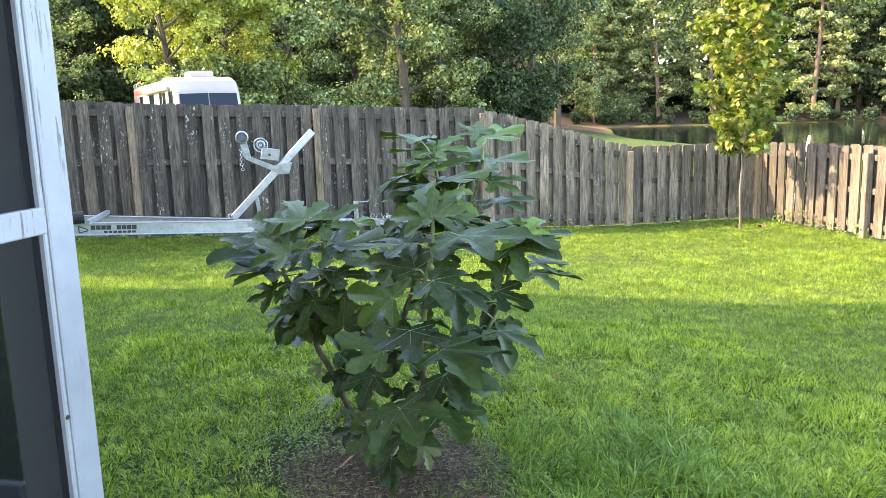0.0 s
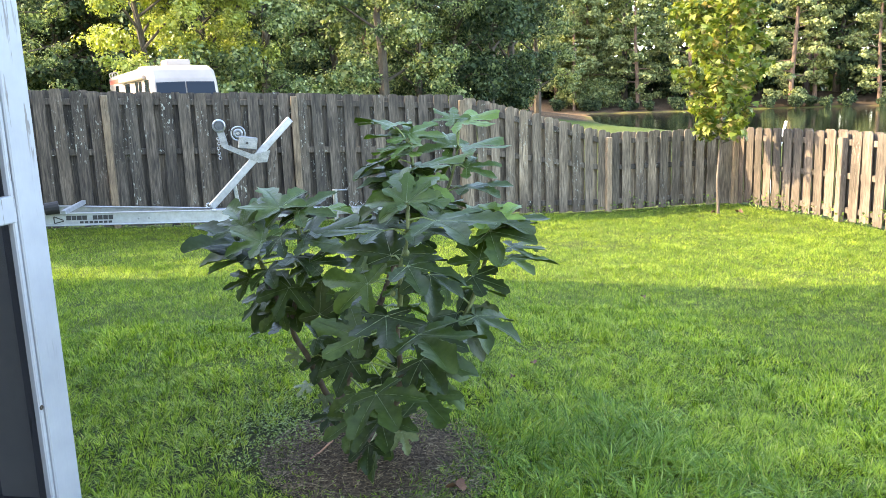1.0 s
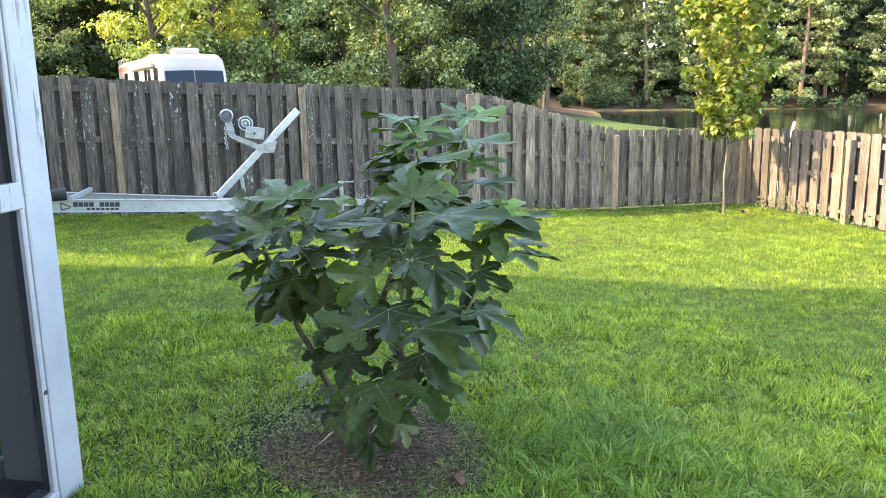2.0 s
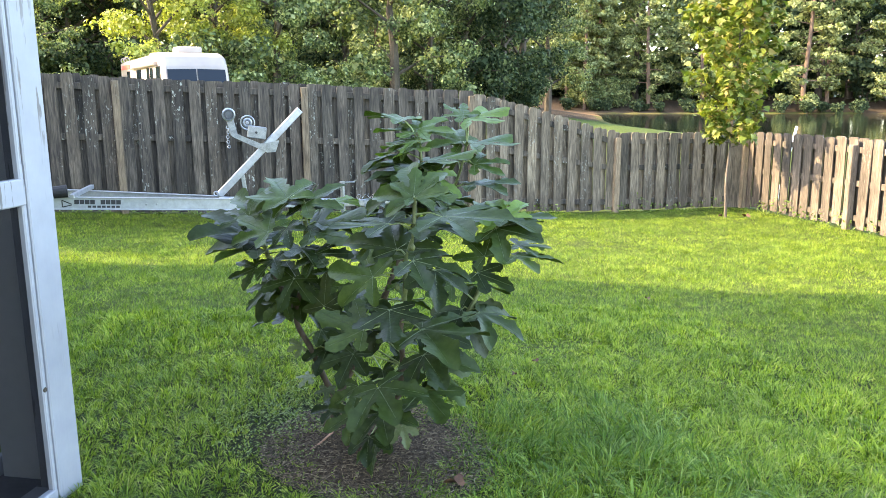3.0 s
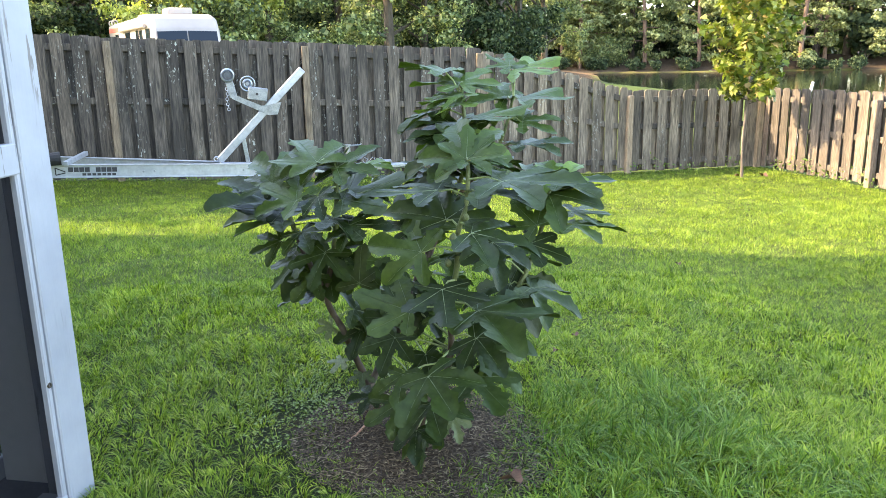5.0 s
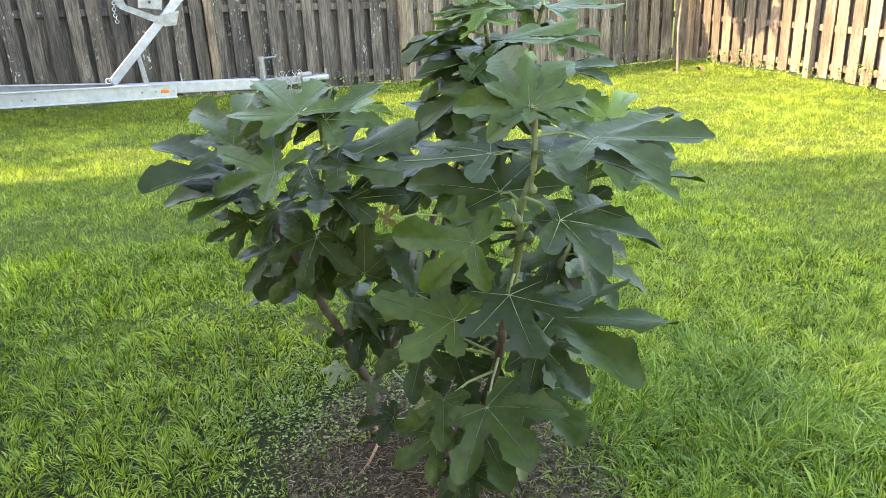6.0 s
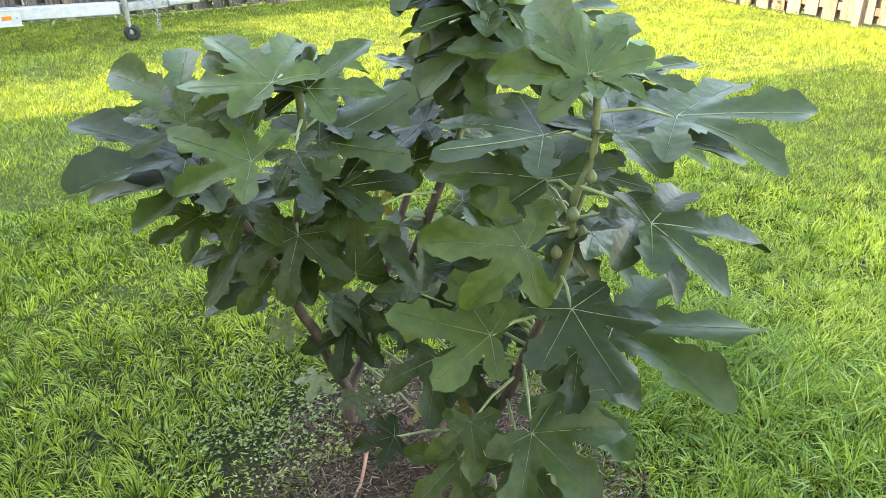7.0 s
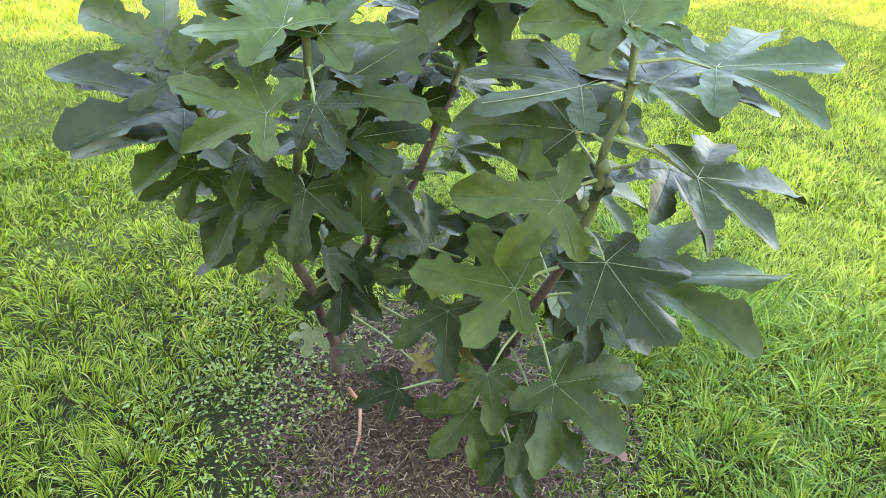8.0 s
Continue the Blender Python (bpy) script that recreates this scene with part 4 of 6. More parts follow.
def plant_woods():
    rr = random.Random(21)
    # wood behind the motorhome
    for x, y, s, src in ((-9.4, 40.5, 0.70, gum), (-3.2, 42.0, 1.0, yel), (-0.3, 44.0, 0.95, yel), (2.6, 44.6, 0.85, gum), (9.6, 47.5, 1.05, gum), (12.6, 50.5, 0.9, gum),
                         (15.6, 52.5, 1.05, oak), (19.2, 55.5, 0.95, oak), (22.4, 60, 1.1, oak), (28.6, 69, 1.05, gum), (-9.5, 58, 1.0, oak), (-7.5, 59, 1.0, oak), (-13.5, 62, 1.0, oak), (6.2, 60, 1.1, oak)):
        put(src, x, y, s, rr.uniform(0, 6.28))
    for row, (y0, n, sp) in enumerate(((58, 13, 4.6), (68, 13, 5.2))):
        for i in range(n):
            x = -24 + i * sp + rr.uniform(-1.5, 1.5) + row * 1.5
            if x > 25 or x < -15 or (row == 0 and x > 12):
                continue
            put(rr.choice((oak_far, gum_far, pine_far, oak_far)), x, y0 + rr.uniform(-2, 2), rr.uniform(0.95, 1.3), rr.uniform(0, 6.28))
    for i in range(12):
        if i in (1, 2):
            continue
        put(bush if i < 8 else bush_dark, -11 + i * 2.9 + rr.uniform(-1, 1), 41.5 + max(0, i - 3) * 1.9 + rr.uniform(-1, 1), rr.uniform(0.85, 1.5), rr.uniform(0, 6.28))
    # point of land with pines left of the pond
    for x, y, s, src in ((43.6, 92.6, 0.72, pine2), (45.6, 93.6, 1.0, pine2), (47.6, 95.5, 1.15, pine1), (43.0, 91.3, 0.9, pine1), (33.0, 91, 1.0, pine1), (33, 112, 1.2, oak_far), (25, 112, 1.2, oak_far), (29, 116, 1.3, gum_far)):
        put(src, x, y, s, rr.uniform(0, 6.28))
    for x, y, s in ((29.5, 82, 1.1), (31.5, 85, 1.0), (33, 88.5, 0.9), (43.5, 91.5, 0.9), (45.5, 91.0, 1.2), (47.5, 90.5, 1.1), (42.5, 93.5, 0.7)):
        put(bush, x, y, s, rr.uniform(0, 6.28))
    # far shore
    for i in range(13):
        x = 42 + i * 4.6 + rr.uniform(-1, 1)
        y = 93.5 - (x - 42) * 0.57 + rr.uniform(0, 4)
        put(rr.choice((pine_far, pine2, pine_far)), x, y, rr.uniform(0.95, 1.25), rr.uniform(0, 6.28))
    for row in range(1):
        for i in range(15):
            x = 24 + i * 6.0 + rr.uniform(-2, 2) + row * 2
            y = 104 - max(x - 42, 0) * 0.57 + row * 8 + (9 if x < 44 else 0) + rr.uniform(-2, 2)
            put(rr.choice((oak_far, gum_far, gum_far, gum_far)), x, y, rr.uniform(1.1, 1.45), rr.uniform(0, 6.28))
    for i in range(40):
        x = 26 + i * 2.4 + rr.uniform(-1.5, 1.5)
        put(bush_far, x, 103 - max(x - 42, 0) * 0.57 + rr.uniform(-3, 6), rr.uniform(1.3, 2.3), rr.uniform(0, 6.28))
    for i in range(24):
        put(bush_far, -26 + i * 2.3 + rr.uniform(-1, 1), 58 + max(0, i - 14) * 2.5 + rr.uniform(-2, 2), rr.uniform(1.0, 1.7), rr.uniform(0, 6.28))
    for i in range(54):
        x = 41 + i * 1.35 + rr.uniform(-1.6, 1.6)
        put(bush_far, x, 88.2 - (x - 42) * 0.57 + rr.uniform(1.2, 3.4), rr.uniform(0.25, 0.6), rr.uniform(0, 6.28))
    for x, y, s in ((72, 97, 1.5), (77, 94, 1.45), (81, 96, 1.5), (86, 92, 1.4), (66, 101, 1.5), (88, 87, 1.4), (94, 85, 1.45), (100, 81, 1.4)):
        put(oak_far, x, y, s, rr.uniform(0, 6.28))
    for i in range(14):
        put(bush_far, 46 + i * 2.2 + rr.uniform(-1, 1), 109 - i * 1.2 + rr.uniform(-2, 2), rr.uniform(1.5, 2.4), rr.uniform(0, 6.28))
    # unseen trees added beside the house to cast shade on the back fence and lawn
    for x, y, s, src in ((-10.5, 17.4, 0.55, gum_far), (-8.4, 14.3, 0.48, gum_far), (-7.2, 12.7, 0.42, gum_far), (-9.0, 13.4, 0.50, gum_far), (-9.4, 13.6, 0.42, oak_far), (-12.2, 16.8, 0.58, gum_far), (-11.6, 15.0, 0.56, gum_far), (-9.8, 15.8, 0.43, oak_far), (-14.0, 15.8, 0.62, gum_far), (-13.5, 19.8, 0.80, oak_far), (-16.5, 17.0, 0.8, gum_far), (-14, 24, 0.9, oak_far), (-19, 28, 1.0, gum_far)):
        put(src, x, y, s, rr.uniform(0, 6.28))


plant_woods()


def far_woods():
    """The closed wall of forest behind the pond and the field."""
    rng = np.random.default_rng(61)
    n = 60000
    x = rng.uniform(-75, 165, n)
    line = np.where(x < 22, 97.0, 122.0 - np.maximum(x - 42, 0) * 0.57)
    line = line + (value_field(x, 0.06) - 0.5) * 10
    top = 20 + 8 * value_field(x, 0.11)
    k = rng.random(n)
    z = top * k ** 0.9
    y = line + 5 * (z / 20) ** 2 + rng.uniform(0, 5, n) + 2.2 * np.sin(z * 0.9 + x * 0.7)
    p = np.stack([x, y, z - 0.5], -1)
    d = rng.normal(size=(n, 3))
    d /= np.linalg.norm(d, axis=1)[:, None]
    s = np.cross(d, rng.normal(size=(n, 3)))
    s /= np.linalg.norm(s, axis=1)[:, None] + 1e-9
    ln = rng.uniform(0.7, 1.5, n)[:, None]
    up = np.cross(s, d) * ln * 0.12
    verts = np.stack([p - d * ln * 0.6, p + s * ln * 0.42 + up, p + d * ln * 0.6, p - s * ln * 0.42 + up], 1).reshape(-1, 3)
    i = np.arange(n) * 4
    tris = np.concatenate([np.stack([i, i + 1, i + 2], -1), np.stack([i, i + 2, i + 3], -1)])
    tagged(new("far_woods", raw_mesh("far_woods", verts, tris, BROAD)), "dense dark green forest closing the view beyond the pond", "woods", kind="stuff")


def value_field(x, f):
    return 0.5 + 0.25 * np.sin(x * f * 6.28) + 0.25 * np.sin(x * f * 15.1 + 1.3)


far_woods()


def build_sapling():
    """Young maple with an upright oval crown of lobed leaves."""
    rr = random.Random(31)
    sx, sy = 7.15, 11.25
    t = thing("maple_sapling", (sx, sy, gz(sx, sy)), "young maple sapling with a slim pale trunk and yellow-green leaves", "tree")
    bm = rod([(0, 0, -0.05), (-0.03, 0.01, 0.6), (0.0, 0, 1.2), (0.04, 0.0, 2.4), (0.05, 0.0, 4.2)], [0.025, 0.020, 0.018, 0.013, 0.005], 8)
    tips = []
    for i in range(44):
        k = i / 43
        z = 1.15 + 2.75 * k
        ang = i * 2.4 + rr.uniform(-0.3, 0.3)
        reach = 0.76 * math.sin(math.pi * (0.14 + 0.80 * k)) ** 0.8 * rr.uniform(0.75, 1.1)
        tip = Vector((math.cos(ang) * reach, math.sin(ang) * reach, z + reach * rr.uniform(0.35, 0.75)))
        b0 = Vector((0.02 * k, 0, z - 0.05))
        mid = b0.lerp(tip, 0.5) + Vector((0, 0, -0.05))
        part("branch", rod([b0, mid, tip], [0.009, 0.006, 0.002], 5), BARK, t)
        tips.append((b0, mid, tip))
    part("trunk", bm, FENCE_PALE, t)
    verts, tris = [], []
    shape = [(0, 0), (0.30, 0.05), (0.55, 0.30), (0.30, 0.34), (0.36, 0.62), (0.14, 0.62), (0, 1.0), (-0.14, 0.62), (-0.36, 0.62), (-0.30, 0.34), (-0.55, 0.30), (-0.30, 0.05)]
    for b0, mid, tip in tips:
        for j in range(105):
            s = rr.uniform(0.2, 1.05)
            p = (mid.lerp(tip, (s - 0.5) * 2) if s > 0.5 else b0.lerp(mid, s * 2)) + Vector((rr.gauss(0, 0.055), rr.gauss(0, 0.055), rr.gauss(0, 0.055)))
            if p.z < 1.12 + rr.random() * 0.2:
                continue
            d = Vector((rr.gauss(0, 1), rr.gauss(0, 1), rr.gauss(-0.5, 0.6))).normalized()
            sd = d.cross(Vector((rr.gauss(0, 0.4), rr.gauss(0, 0.4), 1))).normalized()
            up = sd.cross(d)
            L = rr.uniform(0.075, 0.135)
            o = len(verts)
            for u, w in shape:
                verts.append(p + sd * u * L + d * w * L + up * (abs(u) * 0.25 - w * w * 0.2) * L)
            tris += [(o, o + 1, o + 11), (o + 1, o + 2, o + 3), (o + 1, o + 3, o + 9), (o + 1, o + 9, o + 11), (o + 11, o + 9, o + 10), (o + 3, o + 4, o + 5),
                     (o + 3, o + 5, o + 7), (o + 3, o + 7, o + 9), (o + 9, o + 7, o + 8), (o + 5, o + 6, o + 7)]
    part("crown", raw_mesh("crown", [tuple(v) for v in verts], tris, SAP_LEAF), SAP_LEAF, t, "yellow-green lobed leaves")


build_sapling()
# ---------------------------------------------------------------- the fig
def fig_leaf_mesh(name, seed, mat):
    """A fig leaf, one unit from stalk to tip along y: five blunt spoon-shaped lobes with wavy margins, deep rounded bays between them, raised pale ribs."""
    rr = random.Random(seed)
    turn, low, deep = rr.uniform(48, 56), rr.uniform(102, 114), rr.uniform(0.78, 1.05)
    # angle from the midrib, length, half-width of the spoon
    lobes = [(-low + rr.uniform(-5, 5), rr.uniform(0.48, 0.64), rr.uniform(0.12, 0.15)), (-turn + rr.uniform(-4, 4), rr.uniform(0.80, 0.98), deep * rr.uniform(0.165, 0.195)),
             (rr.uniform(-5, 5), 1.0, deep * rr.uniform(0.195, 0.23)),
             (turn + rr.uniform(-4, 4), rr.uniform(0.80, 0.98), deep * rr.uniform(0.165, 0.195)), (low + rr.uniform(-5, 5), rr.uniform(0.48, 0.64), rr.uniform(0.12, 0.15))]
    bays = [deep * rr.uniform(0.28, 0.36), deep * rr.uniform(0.33, 0.46), deep * rr.uniform(0.33, 0.46), deep * rr.uniform(0.28, 0.36)]
    curl = [rr.uniform(-0.20, 0.14) for _ in lobes]
    droop, ruff, ph = rr.uniform(0.0, 0.10), rr.uniform(0.05, 0.11), rr.uniform(0, 6)
    teeth = [rr.uniform(0.03, 0.075) for _ in lobes]

    def axis(deg):
        return Vector((math.sin(radians(deg)), math.cos(radians(deg))))

    def height(x, y):
        r = math.hypot(x, y)
        th = math.degrees(math.atan2(x, y))
        away = [abs((th - c + 180) % 360 - 180) for c, _, _ in lobes]
        bend = sum(k * max(0.0, 1 - a / 38) for k, a in zip(curl, away))
        return (bend - droop) * r * r + 0.0046 * min(min(away), 22) * r * (1 - 0.5 * r) + ruff * math.sin(th * 0.122 + ph) * r * r + 0.02 * math.sin(th * 0.31 + ph * 3) * r * r

    profile = ((0.0, 0.80), (0.14, 0.74), (0.30, 0.84), (0.44, 1.08), (0.54, 1.12), (0.64, 0.86), (0.74, 0.80), (0.85, 0.62), (0.93, 0.34), (0.98, 0.12))
    rim = [Vector((-0.05, -0.10))]
    for i, (c, ln, w) in enumerate(lobes):
        d, u0 = axis(c), 0.40 if i == 2 else 0.36
        side = Vector((d.y, -d.x))
        lean = rr.uniform(-0.10, 0.10)
        for sgn, rows in ((-1, profile), (1, profile[::-1])):
            for k, f in rows:
                u = ln * (u0 + (1 - u0) * k)
                wave = 1 + teeth[i] * 2.2 * math.sin(k * 17 + ph + i * 1.7 + sgn)
                rim.append(d * (u + 0.012 * math.sin(k * 23 + ph)) + side * (sgn * w * f * wave + lean * k * k * ln))
            if sgn == -1:
                rim.append(d * ln + side * lean * ln)
        if i < 4:
            c2 = lobes[i + 1][0]
            mid = axis((c + c2) / 2)
            s2 = Vector((mid.y, -mid.x))
            rim += [mid * (bays[i] + 0.05) - s2 * 0.022, mid * bays[i], mid * (bays[i] + 0.05) + s2 * 0.022]
    rim += [Vector((0.05, -0.10)), Vector((0.0, -0.012))]
    n = len(rim)

    def inside(p):
        hit = False
        for i in range(n):
            a, b = rim[i], rim[i - 1]
            if (a.y > p.y) != (b.y > p.y) and p.x < (b.x - a.x) * (p.y - a.y) / (b.y - a.y) + a.x:
                hit = not hit
        return hit
    pts = list(rim)
    for c, ln, _ in lobes:
        pts += [axis(c) * ln * k / 10 for k in range(2, 10)]
    pts.append(Vector((0, 0.004)))
    ribs = pts[n:]
    for i in range(-13, 14):
        for j in range(-9, 15):
            p = Vector((i * 0.078 + (j % 2) * 0.039, j * 0.072))
            if inside(p) and min((p - q).length for q in rim) > 0.026 and min((p - q).length for q in ribs) > 0.022:
                pts.append(p)
    flat, _, tris = delaunay_2d_cdt(pts, [], [list(range(n))], 1, 1e-5)[:3]
    bm = bmesh.new()
    vs = [bm.verts.new((p.x, p.y, height(p.x, p.y))) for p in flat]
    for t in tris:
        f = bm.faces.new([vs[i] for i in t])
        f.smooth = True
    bmesh.ops.recalc_face_normals(bm, faces=bm.faces[:])
    if sum(f.normal.z for f in bm.faces) < 0:
        bmesh.ops.reverse_faces(bm, faces=bm.faces[:])

    def rib(p0, p1, wide, steps, lift):
        old = None
        s = Vector((p1.y - p0.y, p0.x - p1.x)).normalized()
        for q in range(steps + 1):
            p = p0.lerp(p1, q / steps)
            wd = wide * (1 - q / (steps + 0.6)) ** 1.2 + 0.0006
            l, r = p + s * wd, p - s * wd
            z = height(p.x, p.y) + lift
            trio = (bm.verts.new((l.x, l.y, z - 0.003)), bm.verts.new((r.x, r.y, z - 0.003)), bm.verts.new((p.x, p.y, z + 0.003)))
            if old:
                for u, v in ((0, 2), (2, 1)):
                    bm.faces.new((old[u], old[v], trio[v], trio[u])).material_index = 1
            old = trio
    for i, (c, ln, w) in enumerate(lobes):
        d = axis(c)
        rib(Vector((0, 0)), d * ln * 0.88, 0.0052 if i == 2 else 0.0040, 9, 0.006)
    return finish(bm, name, (mat, FIG_VEIN))


FACE = Vector((-0.42, -0.72, 0.55)).normalized()         # the open side that the plant's broad leaves face


def leaf_matrix(j, d, b, size=None):
    y = d.normalized()
    n = Vector((0, 0, 1)) * (1 - b) + FACE * b
    z = (n - y * n.dot(y)).normalized()
    x = y.cross(z)
    s = size or d.length
    m = Matrix((x * s, y * s, z * s)).transposed().to_4x4()
    m.translation = j
    return m


class Fig:
    def __init__(self):
        self.rr = random.Random(77)
        self.top = thing("fig_tree", (0, 0, 0), "multi-stemmed young fig tree with large dark lobed leaves", "fig tree")
        self.kinds = [[fig_leaf_mesh("leaf", 100 + i, FIG_LEAF) for i in range(14)], [fig_leaf_mesh("leaf", 200 + i, FIG_YOUNG) for i in range(4)],
                      [fig_leaf_mesh("leaf", 300 + i, FIG_YELLOW) for i in range(2)], [fig_leaf_mesh("leaf", 400 + i, FIG_PALE) for i in range(3)]]
        self.placed, self.broad = [], []
        self.count = 0

    def leaf(self, node, j, d, b, kind, size=None, roll=0.38):
        me = self.rr.choice(self.kinds[kind])
        heart = j + d.normalized() * (size or d.length) * 0.5
        if -0.20 < heart.x < 0.0 and heart.y < 3.95 and 0.36 < heart.z < 0.60:
            # the left stem stands bare below its crown
            self.rr.random(), self.rr.random()
            return
        ob = part("leaf", me, None, self.top)
        ob.matrix_basis = leaf_matrix(j, d, b, size) @ Matrix.Rotation(self.rr.uniform(-roll, roll) * (0.3 if b < 0.2 else 1.0), 4, "Y") @ Matrix.Diagonal((self.rr.uniform(0.86, 1.08), 1, 1, 1))
        if node is not None:
            mid = node.lerp(j, 0.55) + Vector((0, 0, 0.012))
            part("leaf_stalk", rod([node, mid, j - Vector((0, 0, 0.004))], [0.0044, 0.0034, 0.0024], 6), PETIOLE, self.top, smooth=True)
        self.placed.append(j)

    def shoot(self, pts, r0, r1, green=0.6):
        """A stem through pts; its upper part is green."""
        pts = [Vector(p) for p in pts]
        fine = []
        for i in range(len(pts) - 1):
            a, b, c, d = pts[max(i - 1, 0)], pts[i], pts[i + 1], pts[min(i + 2, len(pts) - 1)]
            for k in range(6):
                t = k / 6
                fine.append(0.5 * ((2 * b) + (c - a) * t + (2 * a - 5 * b + 4 * c - d) * t * t + (3 * b - a - 3 * c + d) * t ** 3))
        fine.append(pts[-1])
        n = len(fine)
        rad = [(r0 + (r1 - r0) * i / (n - 1)) * (1.0 + 0.07 * math.sin(i * 2.1)) for i in range(n)]
        cut = int(n * green)
        part("stem", rod(fine[:cut + 1], rad[:cut + 1], 10), FIG_BARK, self.top, smooth=True)
        if cut < n - 1:
            part("green_shoot", rod(fine[cut:], rad[cut:], 8), FIG_GREEN, self.top, smooth=True)
        return fine

    def set_leaves(self, line, rows):
        """The broad outer leaves: joint, reach to the tip, how far the blade faces outward, kind."""
        for x, y, z, dx, dy, dz, b, kind in rows:
            j, d = Vector((x, y, z)), Vector((dx, dy, dz))
            node = min(line, key=lambda p: (p - j).length + max(0, p.z - j.z) * 2)
            self.leaf(node, j, d, b, kind, d.length * 1.10, 0.15)
            self.broad.append(j)

    def dress(self, line, rows):
        """Leaves between them, where none stands yet."""
        for x, y, z, dx, dy, dz, b, kind in rows:
            j, d = Vector((x, y, z)), Vector((dx, dy, dz))
            if kind < 2 and min([(j - p).length for p in self.broad] or [9]) < 0.07:
                continue
            node = min(line, key=lambda p: (p - j).length + max(0, p.z - j.z) * 2)
            if kind == 3 or (node - j).length > 0.45:
                node = None if kind == 3 else node
            b *= 0.6 if z > 0.9 else 0.85
            self.leaf(node, j, d, b, kind, (max(d.length, 0.16) if kind < 2 else max(d.length, 0.07)) * self.rr.uniform(0.92, 1.12))

    def fill(self, line, start, count, size=(0.11, 0.165), kind=0, clear=0.07):
        """Further leaves in a spiral up the stem."""
        n = len(line)
        for i in range(count):
            k = start + (0.84 - start) * i / max(count - 1, 1)
            node = line[min(int(k * (n - 1)), n - 1)]
            ang = self.count * 2.3999 + self.rr.uniform(-0.3, 0.3)
            self.count += 1
            out = Vector((math.cos(ang), math.sin(ang), 0))
            j = node + out * self.rr.uniform(0.06, 0.11) + Vector((0, 0, self.rr.uniform(0.0, 0.04)))
            if min([(j - p).length for p in self.placed] or [9]) < clear:
                continue
            d = out + Vector((0, 0, self.rr.uniform(-0.40, 0.12)))
            if j.z < 0.16:
                continue
            self.leaf(node, j, d, self.rr.uniform(0.0, 0.25), kind, self.rr.uniform(*size))

    def fruit(self, p, r):
        bm = bmesh.new()
        bmesh.ops.create_uvsphere(bm, u_segments=12, v_segments=8, radius=r)
        for v in bm.verts:
            v.co.z *= 1.25
            if v.co.z > 0:
                v.co.x *= 1 - 0.45 * v.co.z / r / 1.25
                v.co.y *= 1 - 0.45 * v.co.z / r / 1.25
        ob = part("unripe_fig", bm, FIG_GREEN, self.top, "small green unripe fig", True)
        ob.location = p


fig = Fig()
base = fig.shoot([(0.0, 4.11, -0.06), (0.02, 4.13, 0.03), (0.03, 4.15, 0.11)], 0.024, 0.020, 1.0)
left = fig.shoot([(0.03, 4.15, 0.10), (-0.03, 4.11, 0.24), (-0.085, 4.065, 0.39), (-0.15, 4.02, 0.55), (-0.11, 4.05, 0.72), (-0.095, 3.995, 0.96), (-0.11, 3.97, 1.10)], 0.016, 0.008, 0.6)
side = fig.shoot([(-0.15, 4.02, 0.56), (-0.22, 4.07, 0.72), (-0.27, 4.14, 0.88), (-0.29, 4.17, 0.98)], 0.013, 0.008, 0.5)
mid = fig.shoot([(0.03, 4.15, 0.10), (0.11, 4.15, 0.24), (0.22, 4.10, 0.48), (0.29, 4.05, 0.70), (0.37, 4.03, 0.90), (0.43, 4.02, 1.06), (0.42, 4.02, 1.30)], 0.017, 0.007, 0.6)
back = fig.shoot([(0.11, 4.15, 0.24), (0.28, 4.24, 0.55), (0.45, 4.25, 0.85), (0.62, 4.18, 1.08), (0.67, 4.12, 1.30)], 0.013, 0.006, 0.6)
right = fig.shoot([(0.16, 3.90, 0.05), (0.38, 3.88, 0.32), (0.58, 3.87, 0.53), (0.70, 3.90, 0.76), (0.75, 3.91, 0.96)], 0.016, 0.007, 0.5)
front = fig.shoot([(0.14, 3.86, -0.05), (0.19, 3.75, 0.15), (0.222, 3.672, 0.28), (0.24, 3.62, 0.43), (0.21, 3.52, 0.62), (0.22, 3.469, 0.785), (0.225, 3.467, 0.90), (0.25, 3.45, 1.00), (0.26, 3.46, 1.14)], 0.016, 0.007, 0.55)
fig.set_leaves(front, (
    (0.093, 3.449, 0.849, -0.146, 0.111, 0.021, 0.75, 0),
    (0.065, 3.516, 0.628, -0.153, 0.125, 0.029, 0.75, 0),
    (0.097, 3.411, 0.428, 0.025, -0.162, -0.060, 0.45, 0),
    (0.137, 3.36, 0.743, -0.022, -0.172, -0.069, 0.42, 0),
    (0.26, 3.367, 0.655, 0.2, -0.168, 0.025, 0.35, 0),
    (0.338, 3.337, 1.083, 0.198, -0.122, 0.009, 0.12, 0),
    (0.273, 3.419, 1.043, 0.229, 0.015, 0.014, 0.12, 0),
    (0.163, 3.491, 1.04, -0.1, 0.205, 0.013, 0.12, 0),
    (-0.02, 3.793, 0.208, -0.097, 0.032, -0.01, 0.45, 0),
    (0.033, 3.586, 0.263, -0.121, -0.011, -0.048, 0.6, 0),
    (0.071, 3.488, 0.198, -0.032, -0.095, -0.053, 0.5, 0),
    (0.044, 3.556, 0.384, -0.047, -0.078, -0.078, 0.7, 0),
))
